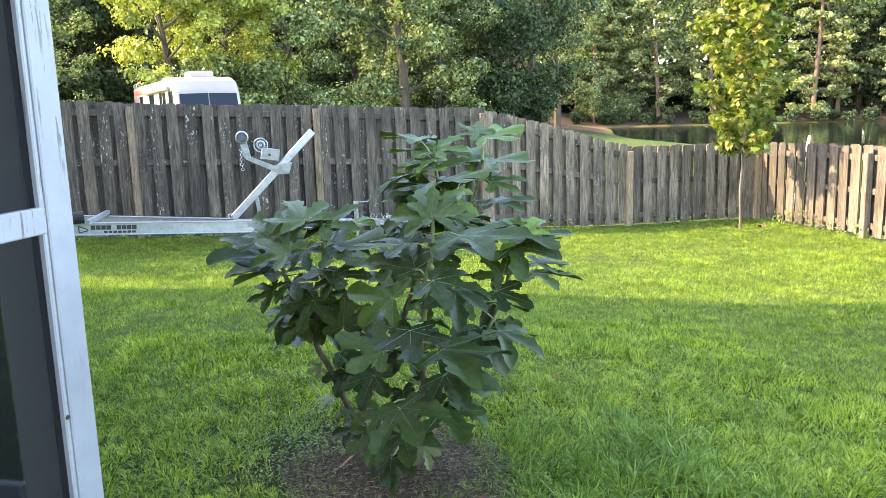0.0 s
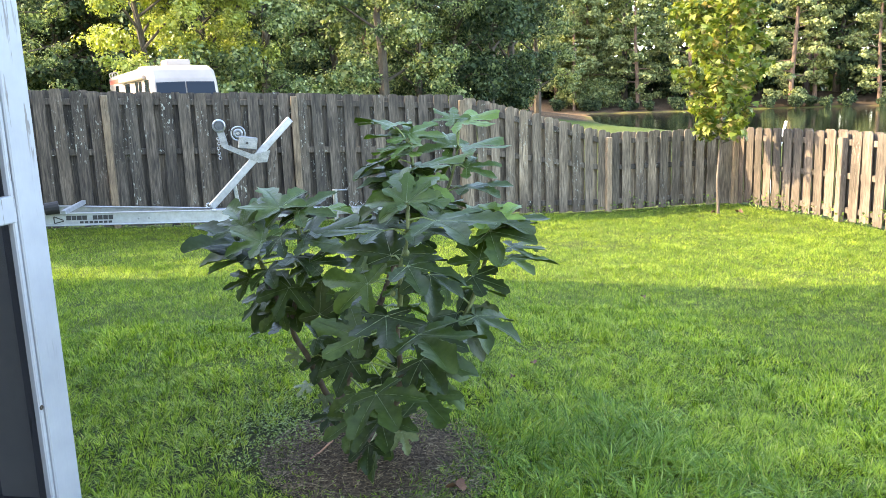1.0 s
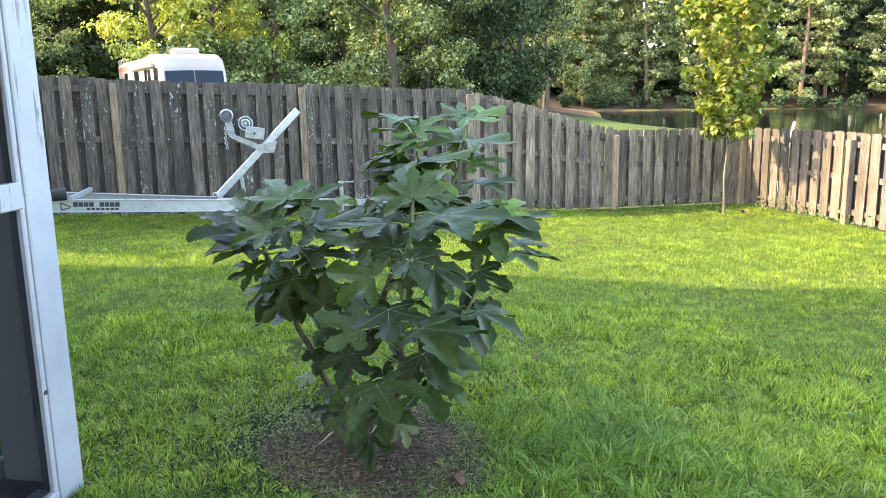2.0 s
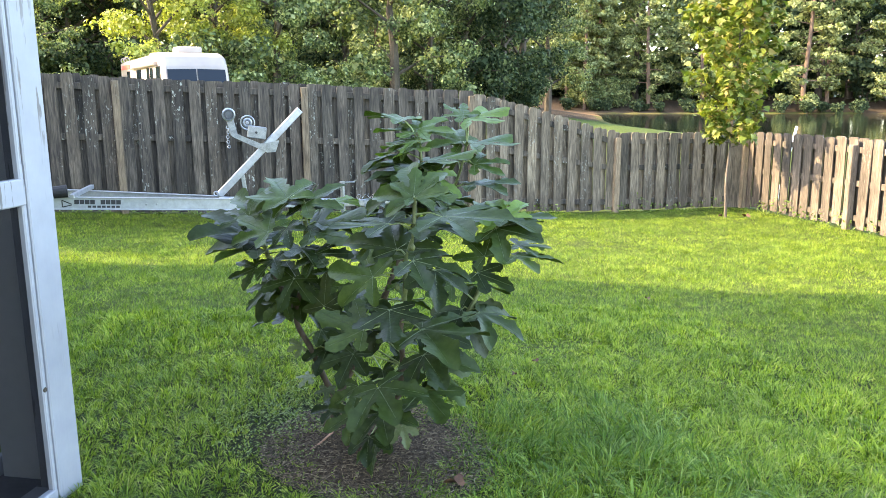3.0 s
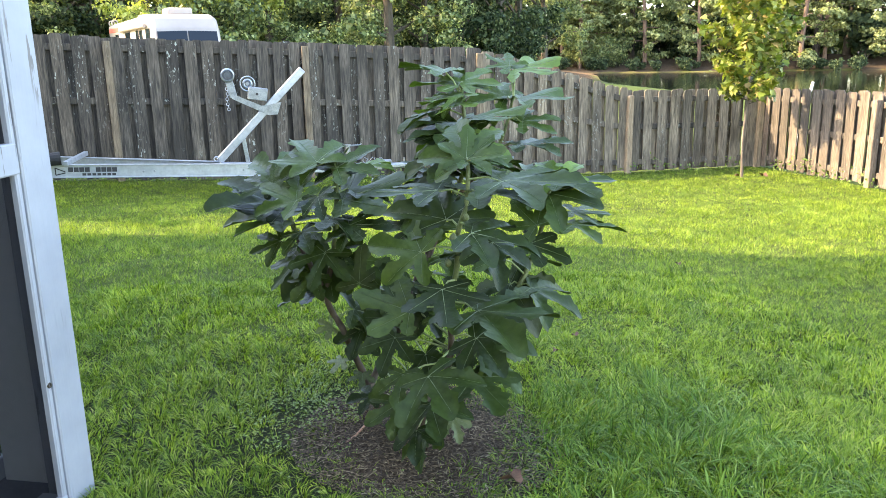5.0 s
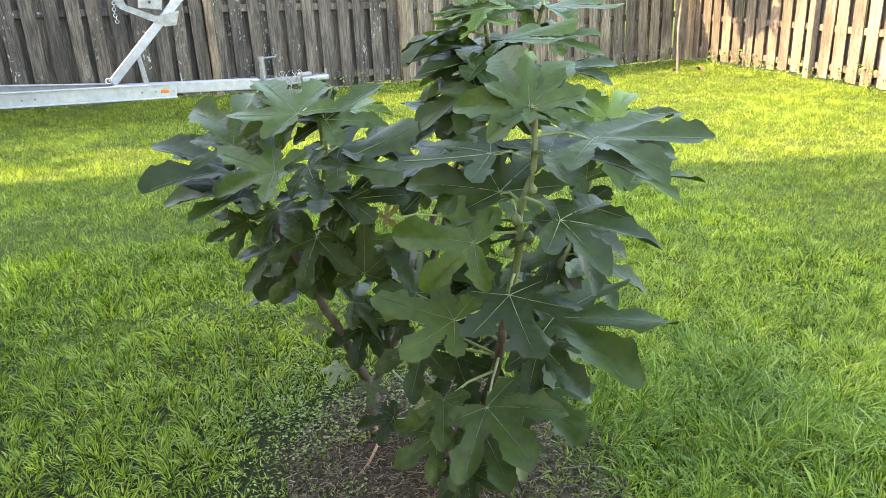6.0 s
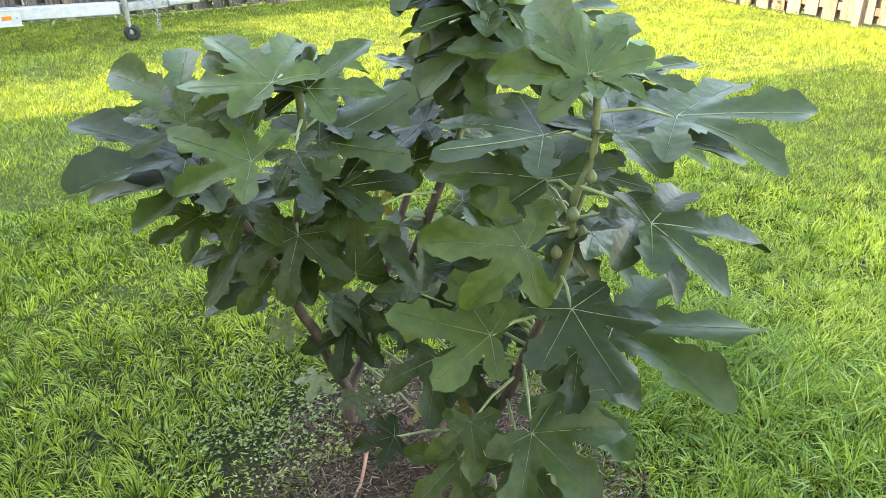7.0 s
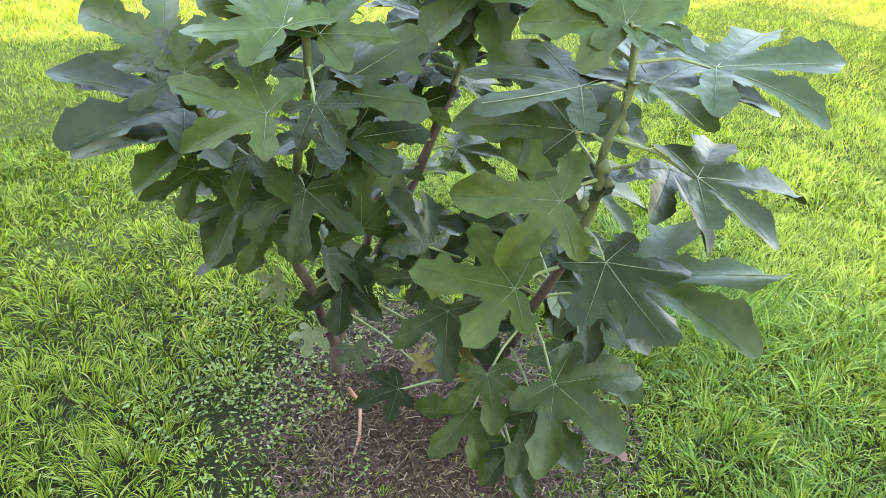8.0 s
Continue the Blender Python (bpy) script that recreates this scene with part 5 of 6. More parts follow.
fig.set_leaves(front, (
    (0.296, 3.494, 0.511, 0.044, -0.144, -0.055, 0.5, 0),
    (0.301, 3.549, 0.347, 0.043, -0.19, -0.049, 0.35, 0),
    (0.2, 3.25, 0.945, 0.165, -0.105, -0.012, 0.35, 0),
    (0.201, 3.524, 0.933, 0.005, 0.212, 0.127, 0.6, 0),
    (0.261, 3.485, 1.137, -0.001, 0.165, 0.121, 0.7, 0),
    (0.261, 3.485, 1.137, 0.124, -0.037, 0.006, 0.2, 1),
    (0.261, 3.485, 1.137, 0.025, 0.071, 0.093, 0.9, 1),
    (0.048, 3.793, 0.514, -0.023, 0.099, 0.063, 0.7, 0),
    (0.2, 3.603, 0.567, 0.022, 0.083, 0.07, 0.7, 0),
))
fig.set_leaves(left, (
    (-0.158, 3.93, 0.752, -0.066, -0.071, -0.108, 0.85, 0),
    (-0.259, 3.875, 0.967, -0.111, 0.137, 0.038, 0.55, 0),
    (-0.168, 3.952, 1.092, -0.055, 0.188, 0.075, 0.5, 0),
    (-0.187, 3.818, 0.988, 0.007, -0.083, -0.047, 0.6, 0),
    (-0.071, 3.881, 0.862, 0.139, -0.064, 0.005, 0.35, 0),
    (-0.071, 3.881, 0.862, -0.051, -0.085, -0.068, 0.6, 0),
    (0.03, 4.042, 0.44, -0.028, -0.071, -0.079, 0.8, 0),
    (-0.016, 4.03, 0.396, -0.062, -0.06, -0.086, 0.8, 0),
    (-0.098, 3.934, 1.071, 0.16, 0.039, 0.079, 0.6, 0),
    (-0.09, 3.997, 1.052, 0.019, 0.109, 0.088, 0.7, 0),
    (-0.163, 4.001, 1.074, -0.073, 0.129, 0.057, 0.65, 0),
    (-0.078, 3.946, 0.95, 0.228, 0.005, 0.064, 0.5, 0),
))
fig.set_leaves(left, (
    (-0.125, 4.132, 0.697, -0.187, -0.045, -0.126, 0.75, 0),
    (-0.1, 4, 0.74, 0.074, -0.086, -0.031, 0.7, 0),
    (-0.191, 4.034, 0.633, -0.085, -0.035, -0.076, 0.8, 0),
))
fig.set_leaves(mid, (
    (0.225, 4.058, 0.798, -0.033, 0.198, 0.083, 0.5, 0),
    (0.225, 4.058, 0.798, 0.115, -0.021, 0.027, 0.6, 0),
))
fig.set_leaves(side, (
    (-0.327, 4.055, 1.007, -0.096, 0.084, 0.021, 0.7, 0),
    (-0.327, 4.055, 1.007, 0.099, 0.003, 0.05, 0.75, 0),
    (-0.29, 4.24, 1, -0.11, 0.17, 0.063, 0.6, 0),
    (-0.33, 4.08, 0.93, -0.169, 0.151, 0.084, 0.08, 0),
    (-0.3, 4.1, 0.86, -0.216, 0.103, -0.001, 0.08, 0),
    (-0.307, 4.134, 0.764, -0.11, 0.015, -0.044, 0.8, 0),
))
fig.set_leaves(right, (
    (0.78, 3.9, 0.97, 0.203, -0.055, 0.006, 0.12, 0),
    (0.78, 3.9, 0.97, 0.005, 0.158, 0.095, 0.6, 1),
    (0.79, 3.78, 0.82, 0.166, -0.091, 0, 0.1, 0),
))
fig.set_leaves(back, (
    (0.691, 4.113, 1.288, 0.2, 0.062, 0.016, 0.12, 1),
    (0.679, 4.12, 1.407, 0.174, -0.021, 0.028, 0.4, 1),
    (0.655, 4.128, 1.42, -0.057, 0.112, 0.036, 0.5, 1),
    (0.691, 4.092, 1.103, 0.208, -0.027, 0.006, 0.08, 0),
    (0.701, 4.101, 1.195, 0.16, -0.006, 0.022, 0.3, 1),
    (0.705, 4.065, 0.996, 0.15, -0.147, -0.007, 0.15, 1),
))
fig.set_leaves(right, (
    (0.737, 3.902, 0.925, 0.141, -0.155, -0.018, 0.3, 0),
))
fig.set_leaves(mid, (
    (0.391, 4.024, 1.21, -0.21, -0.003, -0.006, 0.06, 0),
    (0.405, 4.028, 1.353, -0.048, 0.2, 0.043, 0.3, 1),
    (0.417, 4.025, 1.365, 0.149, 0.073, 0.056, 0.4, 1),
    (0.381, 4.034, 1.305, -0.111, 0.003, -0.022, 0.4, 1),
    (0.424, 4.007, 1.138, -0.125, 0.168, 0.011, 0.15, 1),
    (0.402, 4.02, 1.193, -0.094, -0.097, -0.15, 0.85, 0),
    (0.41, 4.005, 1.102, 0.097, -0.096, -0.029, 0.7, 1),
    (0.385, 4.006, 1.066, -0.202, 0.056, -0.01, 0.2, 0),
))
fig.dress(left + side, (
    (-0.27, 4.17, 0.95, 0.04, 0.11, 0.06, 0.75, 1),
    (-0.25, 4.25, 0.95, -0.14, 0.17, 0.09, 0.35, 0),
    (-0.18, 3.84, 0.98, -0.01, -0.06, -0.06, 0.35, 0),
    (-0.16, 3.93, 0.75, -0.02, -0.07, -0.08, 0.90, 0),
    (-0.06, 3.99, 1.07, 0.12, 0.05, 0.05, 0.60, 1),
    (-0.28, 4.17, 0.88, -0.19, 0.15, 0.10, 0.10, 0),
    (-0.26, 4.12, 0.83, -0.28, 0.06, 0.03, 0.15, 0),
))
fig.dress(left + side, (
    (0.05, 4.02, 0.96, 0.19, 0.01, 0.07, 0.25, 0),
    (-0.24, 4.13, 0.77, -0.09, -0.00, -0.01, 0.50, 0),
    (-0.25, 4.05, 0.71, -0.11, -0.05, -0.10, 0.50, 0),
    (-0.20, 4.01, 0.68, -0.08, -0.06, -0.09, 0.40, 0),
    (-0.02, 4.03, 0.69, 0.06, -0.12, -0.08, 0.50, 0),
    (0.06, 4.22, 1.03, 0.10, 0.06, 0.02, 0.60, 1),
    (-0.12, 4.15, 0.38, -0.05, -0.01, -0.01, 0.70, 3),
    (-0.10, 4.05, 0.27, -0.03, -0.02, -0.02, 0.80, 3),
))
fig.dress(mid, (
    (0.24, 4.07, 0.79, -0.03, 0.17, 0.08, 0.50, 0),
    (0.49, 4.04, 1.05, 0.11, -0.18, -0.02, 0.00, 0),
    (0.37, 4.17, 0.97, -0.15, 0.09, 0.07, 0.20, 0),
    (0.32, 4.02, 1.26, -0.13, 0.14, -0.05, 0.10, 0),
    (0.35, 4.02, 1.41, -0.14, 0.14, 0.03, 0.10, 0),
    (0.39, 3.96, 1.32, -0.13, 0.00, -0.03, 0.30, 1),
    (0.42, 4.00, 1.33, 0.14, -0.06, 0.07, 0.30, 1),
    (0.41, 4.06, 1.34, -0.05, 0.10, 0.12, 0.50, 1),
    (0.44, 3.94, 1.23, 0.18, -0.08, 0.03, 0.10, 1),
    (0.36, 3.91, 1.19, -0.20, 0.03, -0.02, 0.10, 0),
    (0.46, 3.92, 1.09, 0.14, -0.08, -0.07, 0.20, 0),
))
fig.dress(mid, (
    (0.42, 4.05, 1.35, -0.18, 0.04, 0.08, 0.10, 1),
    (0.45, 4.04, 1.36, 0.07, -0.05, -0.08, 0.30, 1),
    (0.39, 3.95, 1.29, -0.18, 0.03, -0.04, 0.15, 1),
    (0.43, 3.94, 1.17, 0.09, -0.06, -0.05, 0.40, 1),
    (0.33, 3.91, 1.12, -0.19, 0.01, -0.09, 0.30, 0),
    (0.01, 4.01, 0.48, -0.07, -0.07, -0.10, 0.80, 0),
    (-0.04, 3.81, 0.52, -0.02, -0.10, -0.08, 0.70, 0),
    (-0.04, 3.90, 0.63, 0.01, 0.01, 0.08, 0.70, 0),
    (-0.05, 3.79, 0.48, -0.08, -0.03, -0.05, 0.80, 0),
    (0.19, 3.80, 0.35, -0.01, -0.12, -0.07, 0.70, 0),
    (-0.03, 3.97, 0.23, -0.01, -0.03, -0.02, 0.80, 3),
))
fig.dress(mid, (
    (0.05, 3.95, 0.76, 0.02, -0.02, 0.03, 0.70, 2),
    (0.09, 3.86, 0.19, 0.03, -0.02, 0.02, 0.60, 2),
    (0.14, 3.74, 0.26, 0.01, -0.03, -0.01, 0.60, 2),
))
fig.dress(back, (
    (0.68, 4.13, 1.28, 0.20, -0.09, 0.03, 0.15, 1),
    (0.67, 4.13, 1.34, 0.12, 0.04, 0.07, 0.40, 1),
    (0.66, 4.14, 1.35, -0.06, 0.10, 0.08, 0.50, 1),
    (0.67, 4.08, 1.23, -0.22, 0.06, 0.01, 0.10, 1),
    (0.68, 4.12, 1.15, 0.16, -0.07, 0.05, 0.10, 0),
    (0.69, 4.11, 1.09, 0.24, -0.10, 0.02, 0.05, 0),
    (0.63, 4.08, 1.11, -0.19, 0.06, 0.07, 0.20, 0),
    (0.71, 4.17, 1.31, 0.19, -0.08, 0.04, 0.30, 1),
    (0.69, 4.07, 1.25, 0.12, -0.07, -0.08, 0.30, 1),
    (0.66, 4.19, 1.29, -0.12, 0.11, 0.09, 0.40, 1),
    (0.66, 4.06, 1.05, 0.14, -0.08, -0.02, 0.20, 0),
))
fig.dress(right, (
    (0.57, 3.89, 0.57, 0.12, -0.11, -0.18, 0.60, 0),
    (0.51, 3.84, 0.70, -0.14, 0.03, 0.07, 0.50, 0),
    (0.40, 3.71, 0.53, 0.15, -0.09, -0.05, 0.50, 0),
    (0.34, 3.65, 0.45, 0.22, -0.09, -0.02, 0.40, 0),
    (0.37, 3.63, 0.42, 0.11, -0.10, -0.14, 0.50, 0),
    (0.75, 3.91, 0.98, -0.05, 0.11, 0.15, 0.60, 0),
    (0.74, 3.92, 0.97, 0.22, -0.10, 0.00, 0.00, 0),
    (0.77, 3.90, 0.93, 0.18, -0.09, -0.06, 0.40, 0),
    (0.78, 3.76, 0.80, 0.18, -0.10, -0.00, 0.10, 0),
    (0.67, 3.86, 0.81, -0.07, 0.14, 0.09, 0.40, 0),
    (0.62, 3.81, 0.75, 0.15, -0.09, -0.06, 0.40, 0),
))
fig.dress(right, (
    (0.63, 3.81, 0.57, 0.16, -0.10, -0.08, 0.50, 0),
))
fig.dress(front, (
    (0.31, 3.37, 0.88, -0.01, -0.13, -0.08, 0.40, 0),
    (0.26, 3.46, 0.83, 0.03, 0.14, -0.02, 0.30, 0),
    (0.28, 3.62, 0.88, 0.04, 0.18, 0.03, 0.30, 0),
    (0.27, 3.40, 1.00, 0.15, -0.04, -0.02, 0.20, 0),
    (0.34, 3.75, 1.10, -0.03, 0.14, 0.10, 0.70, 0),
    (0.34, 3.75, 1.10, 0.09, -0.05, -0.00, 0.30, 1),
    (0.11, 3.54, 0.15, -0.04, -0.10, -0.05, 0.70, 0),
    (0.04, 3.58, 0.27, -0.13, 0.00, -0.04, 0.60, 0),
    (-0.01, 3.79, 0.21, -0.11, 0.03, -0.00, 0.50, 0),
    (0.20, 3.73, 0.61, -0.07, -0.06, -0.09, 0.60, 0),
    (0.05, 3.70, 0.47, -0.07, -0.07, -0.08, 0.60, 0),
    (0.12, 3.47, 0.30, -0.01, -0.09, -0.03, 0.40, 0),
    (0.25, 3.65, 0.61, -0.09, 0.09, 0.06, 0.50, 0),
    (0.08, 3.81, 0.58, -0.03, 0.04, 0.07, 0.60, 0),
    (0.20, 3.48, 0.23, 0.02, -0.06, -0.07, 0.60, 3),
))
fig.fill(left, 0.4, 9, (0.15, 0.20))
fig.fill(side, 0.2, 3, (0.14, 0.18))
fig.fill(mid, 0.26, 16, (0.15, 0.21))
fig.fill(back, 0.3, 13, (0.14, 0.20))
fig.fill(right, 0.3, 7, (0.13, 0.18))
for place, size in (((0.245, 3.445, 0.955), 0.012), ((0.20, 3.44, 0.89), 0.013), ((0.245, 3.46, 0.83), 0.014), ((0.19, 3.47, 0.80), 0.012), ((0.45, 4.0, 1.08), 0.012), ((-0.12, 4.01, 0.86), 0.012)):
    fig.fruit(place, size)
# ---------------------------------------------------------------- lawn
def value_noise(x, y, seed, cell):
    """Smooth random field in 0..1."""
    g = np.random.default_rng(seed).random((256, 256))
    u, v = x / cell + 100, y / cell + 100
    i, j = np.floor(u).astype(int), np.floor(v).astype(int)
    fu, fv = u - i, v - j
    fu, fv = fu * fu * (3 - 2 * fu), fv * fv * (3 - 2 * fv)
    a, b = g[i % 256, j % 256], g[(i + 1) % 256, j % 256]
    c, d = g[i % 256, (j + 1) % 256], g[(i + 1) % 256, (j + 1) % 256]
    return (a * (1 - fu) + b * fu) * (1 - fv) + (c * (1 - fu) + d * fu) * fv


def grass_patch(name, x0, x1, y0, y1, per_m2, tall, wide, seed, label, joints=2, mat=None, lush_at=None):
    rng = np.random.default_rng(seed)
    n = int((x1 - x0) * (y1 - y0) * per_m2)
    x, y = rng.uniform(x0, x1, n), rng.uniform(y0, y1, n)
    # tufts: pull blades toward clump centres
    cell = 0.065 if per_m2 > 5000 else 0.085
    cx, cy = np.round(x / cell), np.round(y / cell)
    h1 = np.sin(cx * 12.9898 + cy * 78.233) * 43758.5453
    h2 = np.sin(cx * 39.346 + cy * 11.135) * 24634.6345
    ox, oy = (h1 - np.floor(h1) - 0.5) * cell * 0.9, (h2 - np.floor(h2) - 0.5) * cell * 0.9
    pull = (0.75 if joints > 2 else 0.45) * rng.random(n)
    tx, ty = cx * cell + ox, cy * cell + oy
    x, y = x + (tx - x) * pull, y + (ty - y) * pull
    bare = bareness(x, y) + (value_noise(x, y, 5, 0.12) - 0.5) * 0.8
    keep = rng.random(n) > np.clip((bare - 0.40) * 2.4, 0, 0.975)
    post = np.hypot(x + 1.08, y - 3.75) > 0.03
    inside = (x - PORCH_CORNER.x) * OUT.x + (y - PORCH_CORNER.y) * OUT.y
    along = (x - PORCH_CORNER.x) * ALONG.x + (y - PORCH_CORNER.y) * ALONG.y
    keep &= post & ~((inside < 0.01) & (along > -0.01))
    if lush_at:
        (lx, ly), (rx, ry) = lush_at
        keep &= np.hypot((x - lx) / rx, (y - ly) / ry) + (value_noise(x, y, 15, 0.25) - 0.5) * 1.1 < rng.uniform(0.55, 1.0, n)
    x, y, tx, ty = x[keep], y[keep], tx[keep], ty[keep]
    n = len(x)
    clump = value_noise(x, y, 2, 0.16) * 0.6 + value_noise(x, y, 3, 0.6) * 0.4
    lush = smooth(0.2, 1.3, x) * smooth(5.2, 3.6, y)
    h = tall * (0.36 + 1.15 * clump) * rng.uniform(0.55, 1.25, n) * (1 + 0.35 * lush)
    h *= 1 - 0.45 * smooth(0.0, 0.4, bareness(x, y))
    w = wide * rng.uniform(0.6, 1.25, n) * (1 + 0.15 * lush)
    lean_a = value_noise(x, y, 7, 0.22) * 9 + rng.normal(0, 0.8, n)
    dirx, diry = np.cos(lean_a), np.sin(lean_a)
    ax, ay = x - tx, y - ty
    ln = np.hypot(ax, ay) + 1e-6
    dirx, diry = dirx * 0.5 + ax / ln * 0.8, diry * 0.5 + ay / ln * 0.8
    ln = np.hypot(dirx, diry) + 1e-6
    dirx, diry = dirx / ln, diry / ln
    bend = rng.uniform(0.30 if joints > 2 else 0.25, 1.25, n)
    w *= np.where(rng.random(n) < 0.06, 1.8, 1.0)
    twist = rng.normal(0, 0.7, n)
    sx, sy = -diry * np.cos(twist) + dirx * np.sin(twist), dirx * np.cos(twist) + diry * np.sin(twist)
    z = ground_z(x, y) - 0.006
    def at(k, width):
        out = h * bend * (0.20 * k + 0.80 * k * k)
        up = h * (k - 0.46 * bend * k * k)
        px, py, pz = x + dirx * out, y + diry * out, z + up
        return np.stack([px - sx * width, py - sy * width, pz], -1), np.stack([px + sx * width, py + sy * width, pz], -1)
    a0, a1 = at(0.0, w * 0.4)
    b0, b1 = at(0.55, w * 0.5)
    c0, _ = at(1.0, w * 0.0)
    if joints == 1:
        verts = np.stack([a0, a1, c0], 1).reshape(-1, 3)
        tris = np.arange(n * 3).reshape(-1, 3)
    elif joints == 2:
        verts = np.stack([a0, a1, b0, b1, c0], 1).reshape(-1, 3)
        i = np.arange(n) * 5
        tris = np.concatenate([np.stack([i, i + 1, i + 3], -1), np.stack([i, i + 3, i + 2], -1), np.stack([i + 2, i + 3, i + 4], -1)])
    else:
        b0, b1 = at(0.40, w * 0.5)
        e0, e1 = at(0.74, w * 0.38)
        verts = np.stack([a0, a1, b0, b1, e0, e1, c0], 1).reshape(-1, 3)
        i = np.arange(n) * 7
        tris = np.concatenate([np.stack([i + p, i + q, i + r], -1) for p, q, r in ((0, 1, 3), (0, 3, 2), (2, 3, 5), (2, 5, 4), (4, 5, 6))])
    tagged(new(name, raw_mesh(name, verts, tris, mat or GRASS)), label, "grass", kind="stuff")


grass_patch("lawn_grass", -1.6, 2.5, 2.6, 5.4, 13000, 0.048, 0.0031, 11, "thick mown green lawn grass around the fig", 3)
grass_patch("lawn_grass", -1.6, 2.5, 5.4, 6.4, 8500, 0.066, 0.0050, 20, "thick mown green lawn grass beyond the fig")
grass_patch("lawn_grass", 2.5, 3.2, 2.6, 6.4, 7000, 0.066, 0.0055, 21, "thick mown green lawn grass beside the fig")
grass_patch("lawn_grass", 3.2, 6.2, 2.6, 6.4, 8000, 0.064, 0.0056, 12, "mown green lawn grass in house shade", 1)
grass_patch("lawn_grass", -2.8, 6.6, 6.4, 9.2, 6500, 0.062, 0.0056, 13, "mown green lawn grass at the edge of the shade", 1)
grass_patch("lawn_grass", -4.2, 8.12, 9.2, 12.16, 5500, 0.050, 0.0056, 14, "mown green lawn grass in sun before the fence", 1)
grass_patch("coarse_grass", 0.25, 2.2, 2.5, 4.6, 4200, 0.082, 0.0042, 22, "long coarse blue-green grass growing beside the fig", 3, LUSH, ((1.05, 3.45), (0.85, 0.95)))
grass_patch("lawn_grass", 6.2, 8.12, 2.6, 6.4, 6000, 0.060, 0.0056, 15, "mown green lawn grass by the side fence", 1)
grass_patch("lawn_grass", 6.6, 8.12, 6.4, 9.2, 7000, 0.058, 0.0056, 16, "mown green lawn grass by the side fence", 1)


grass_patch("lawn_grass", -3.4, 8.12, -1.4, 2.6, 2600, 0.062, 0.0075, 17, "mown green lawn grass behind the walk", 1)
grass_patch("lawn_grass", -4.4, -1.6, 3.4, 6.4, 3500, 0.062, 0.0065, 18, "mown green lawn grass beside the porch", 1)
grass_patch("lawn_grass", -4.6, -2.8, 6.4, 9.2, 3500, 0.062, 0.0065, 19, "mown green lawn grass beside the house", 1)


def fence_weeds():
    """Long uncut grass and ivy leaves along the foot of the fences."""
    rng = np.random.default_rng(8)
    n = 1600
    side = rng.random(n) < 0.3
    x = np.where(side, FENCE_X - 0.02 - rng.gamma(1.5, 0.03, n), rng.uniform(-3.2, 8.1, n))
    y = np.where(side, rng.uniform(8.0, 12.1, n), FENCE_Y - 0.02 - rng.gamma(1.5, 0.04, n))
    dense = value_noise(x, y, 17, 0.5)
    ok = dense > 0.35
    x, y, dense = x[ok], y[ok], dense[ok]
    n = len(x)
    z = ground_z(x, y) + rng.random(n) ** 2 * 0.34 * dense
    v = rng.normal(size=(n, 3))
    v /= np.linalg.norm(v, axis=1)[:, None]
    s = np.cross(v, rng.normal(size=(n, 3)))
    s /= np.linalg.norm(s, axis=1)[:, None]
    L = rng.uniform(0.012, 0.034, n)[:, None]
    p = np.stack([x, y, z], -1)
    verts = np.stack([p - v * L, p + s * L * 0.5, p + v * L, p - s * L * 0.5], 1).reshape(-1, 3)
    i = np.arange(n) * 4
    tris = np.concatenate([np.stack([i, i + 1, i + 2], -1), np.stack([i, i + 2, i + 3], -1)])
    tagged(new("fence_weeds", raw_mesh("fence_weeds", verts, tris, CLOVER)), "low ivy and weeds along the foot of the fence", "weeds", kind="stuff")


fence_weeds()


def clover_mat():
    """Small round-leaved weeds where the grass thins beside the dug circle."""
    rng = np.random.default_rng(23)
    n = 2000
    r, a = rng.random(n) ** 0.6, rng.uniform(0, math.tau, n)
    x = -0.16 + np.cos(a) * r * 0.42
    y = 4.20 + np.sin(a) * r * 0.48
    extra = rng.random(n) < 0.25
    x = np.where(extra, rng.uniform(-1.0, 1.6, n), x)
    y = np.where(extra, rng.uniform(3.2, 5.4, n), y)
    ok = (value_noise(x, y, 29, 0.14) > 0.38) & (bareness(x, y) < 0.75)
    x, y = x[ok], y[ok]
    n = len(x)
    h = rng.uniform(0.01, 0.04, n)
    z = ground_z(x, y) + h
    verts, tris = [], []
    sides = 6
    for q in range(3):
        ang = rng.uniform(0, math.tau, n)
        R = rng.uniform(0.0020, 0.0044, n)
        cx, cy = x + np.cos(ang) * R, y + np.sin(ang) * R
        tilt = rng.normal(0, 0.35, (n, 2))
        ring = []
        for k in range(sides):
            dx, dy = np.cos(k * math.tau / sides) * R, np.sin(k * math.tau / sides) * R
            ring.append(np.stack([cx + dx, cy + dy, z + dx * tilt[:, 0] + dy * tilt[:, 1]], -1))
        verts.append(np.stack(ring, 1).reshape(-1, 3))
        o = np.arange(n) * sides + q * n * sides
        for k in range(1, sides - 1):
            tris.append(np.stack([o, o + k, o + k + 1], -1))
    tagged(new("clover", raw_mesh("clover", np.concatenate(verts), np.concatenate(tris), CLOVER)), "small round-leaved clover and weeds in thin grass", "weeds", kind="stuff")


clover_mat()


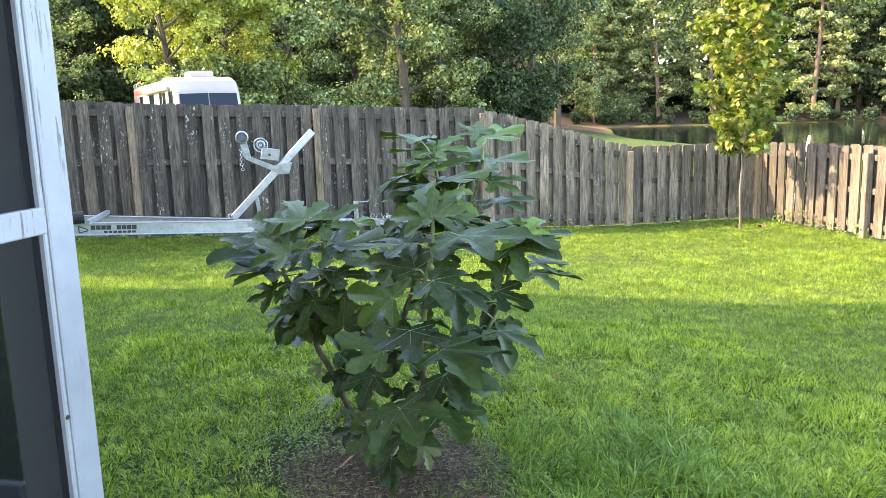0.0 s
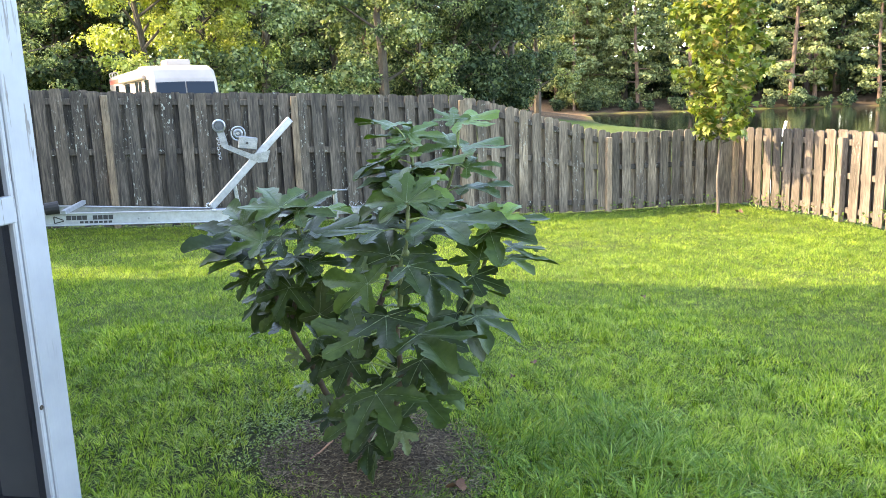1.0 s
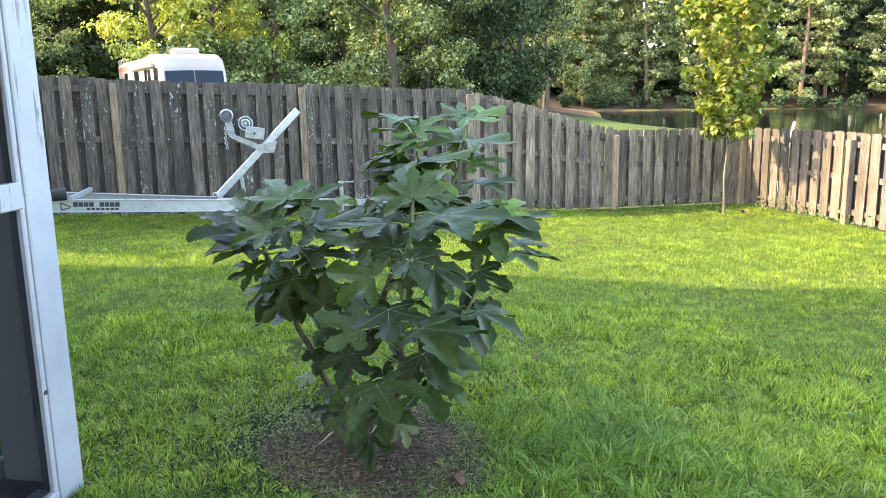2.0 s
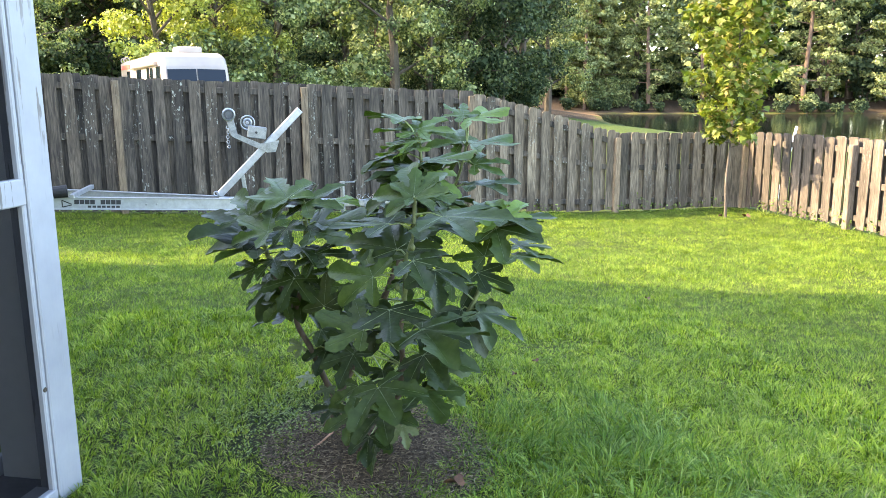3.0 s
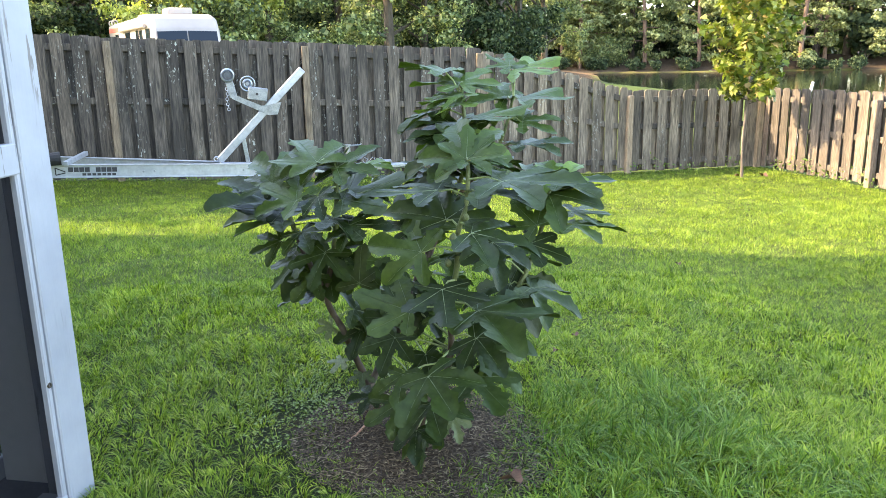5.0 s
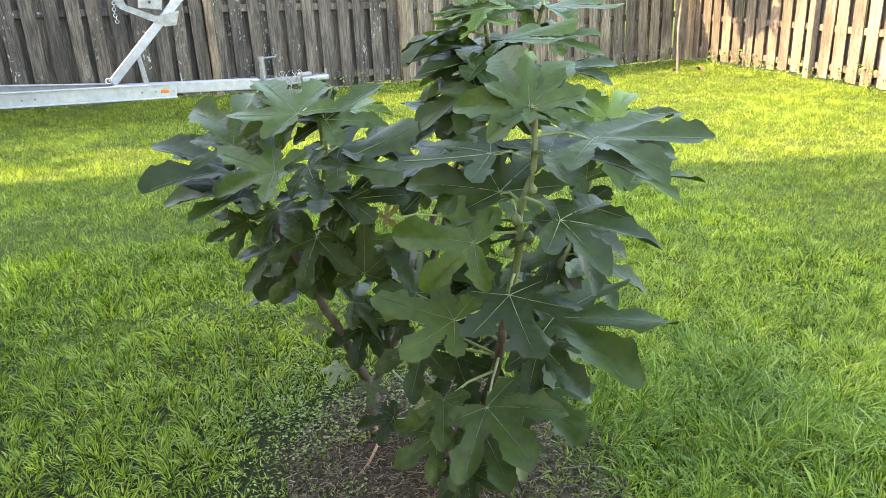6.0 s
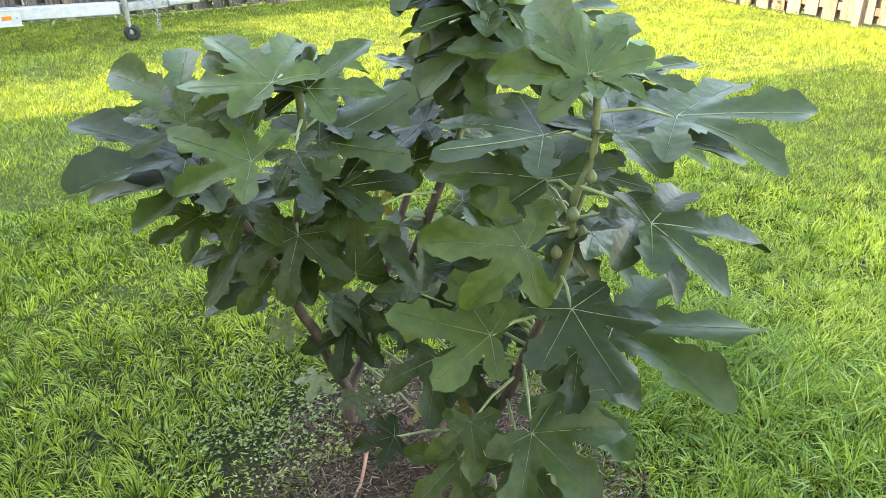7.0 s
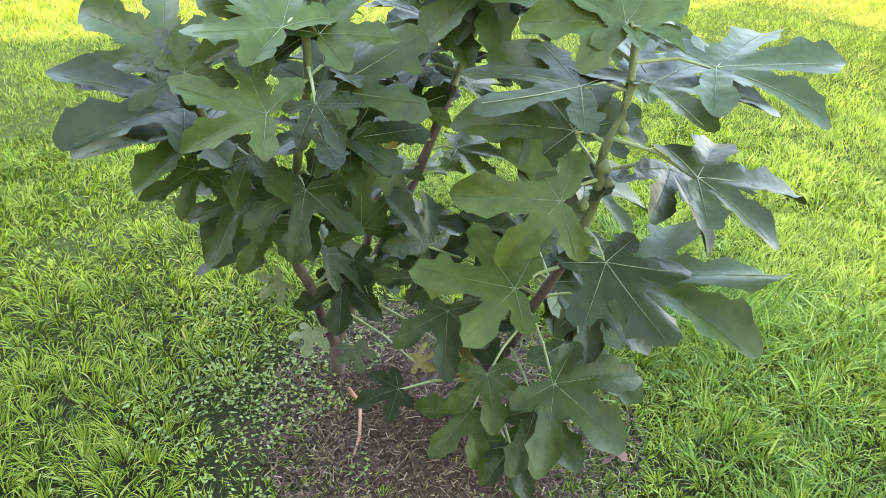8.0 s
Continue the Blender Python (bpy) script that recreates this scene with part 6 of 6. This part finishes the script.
def mulch():
    """Dry stems, bark crumbs and thatch on the bare soil under the fig."""
    rng = np.random.default_rng(41)
    n = 12000
    r, a = np.sqrt(rng.random(n)), rng.uniform(0, math.tau, n)
    x, y = 0.20 + np.cos(a) * r * 0.54, 3.82 + np.sin(a) * r * 0.52
    ang, L, W = rng.uniform(0, math.tau, n), rng.uniform(0.002, 0.013, n) * np.where(rng.random(n) < 0.08, 2.4, 1.0), rng.uniform(0.0006, 0.0018, n)
    z = ground_z(x, y) + rng.uniform(0.001, 0.012, n)
    dx, dy, dz = np.cos(ang), np.sin(ang), rng.normal(0, 0.2, n)
    p, q = np.stack([x - dx * L, y - dy * L, z - dz * L * 0.5 + 0.003], -1), np.stack([x + dx * L, y + dy * L, z + dz * L * 0.5 + 0.003], -1)
    s = np.stack([-dy * W, dx * W, np.zeros(n)], -1)
    t = np.stack([np.zeros(n), np.zeros(n), W * 1.5], -1)
    verts = np.stack([p - s, p + s, q + s, q - s, (p + q) / 2 + t], 1).reshape(-1, 3)
    i = np.arange(n) * 5
    tris = np.concatenate([np.stack([i + a_, i + b_, i + 4], -1) for a_, b_ in ((0, 1), (1, 2), (2, 3), (3, 0))])
    tagged(new("mulch", raw_mesh("mulch", verts, tris, STRAW)), "dry brown stems and thatch on bare soil", "mulch", kind="stuff")


mulch()

# ---------------------------------------------------------------- litter
rt = thing("root", (0, 0, 0), "thin reddish surface root trailing over bare soil", "root")
part("strand", rod([(0.0, 4.05, gz(0, 4.05) + 0.01), (-0.01, 3.98, gz(0, 3.98) + 0.012), (-0.045, 3.93, gz(0, 3.93) + 0.012), (-0.08, 3.885, gz(-0.1, 3.88) + 0.006), (-0.13, 3.84, gz(-0.1, 3.84) + 0.004)], [0.006, 0.006, 0.005, 0.0045, 0.003], 7), ROOT, rt, smooth=True)


def dead_leaf(seed):
    rr = random.Random(seed)
    bm = bmesh.new()
    n = 14
    c = bm.verts.new((0, 0, 0.012))
    ring = []
    for i in range(n):
        a = i * math.tau / n
        r = 0.05 * (0.75 + 0.35 * math.sin(a * 2.5 + seed)) * rr.uniform(0.75, 1.15)
        ring.append(bm.verts.new((math.cos(a) * r, math.sin(a) * r * 0.7, 0.014 + 0.018 * math.sin(a * 2 + seed) + rr.uniform(0, 0.008))))
    for i in range(n):
        bm.faces.new((c, ring[i], ring[(i + 1) % n]))
    return finish(bm, "dead_leaf", DRY_LEAF, True)


for k, (x, y, s, lift) in enumerate(((0.40, 3.42, 0.9, 0.02), (0.27, 3.78, 0.5, 0.0), (1.35, 4.9, 0.55, 0.04), (1.12, 4.65, 0.5, 0.04), (7.30, 10.95, 1.6, 0.05), (6.95, 11.1, 1.2, 0.05), (3.1, 6.6, 0.6, 0.05), (0.15, 4.02, 0.5, 0.0))):
    ob = tagged(new("dead_leaf", dead_leaf(k)), "curled brown fallen leaf lying in the grass", "leaf", "fallen leaves")
    ob.matrix_world = Matrix.Translation((x, y, gz(x, y) + lift)) @ Matrix.Rotation(k * 1.9, 4, "Z") @ Matrix.Diagonal((s, s, s, 1))
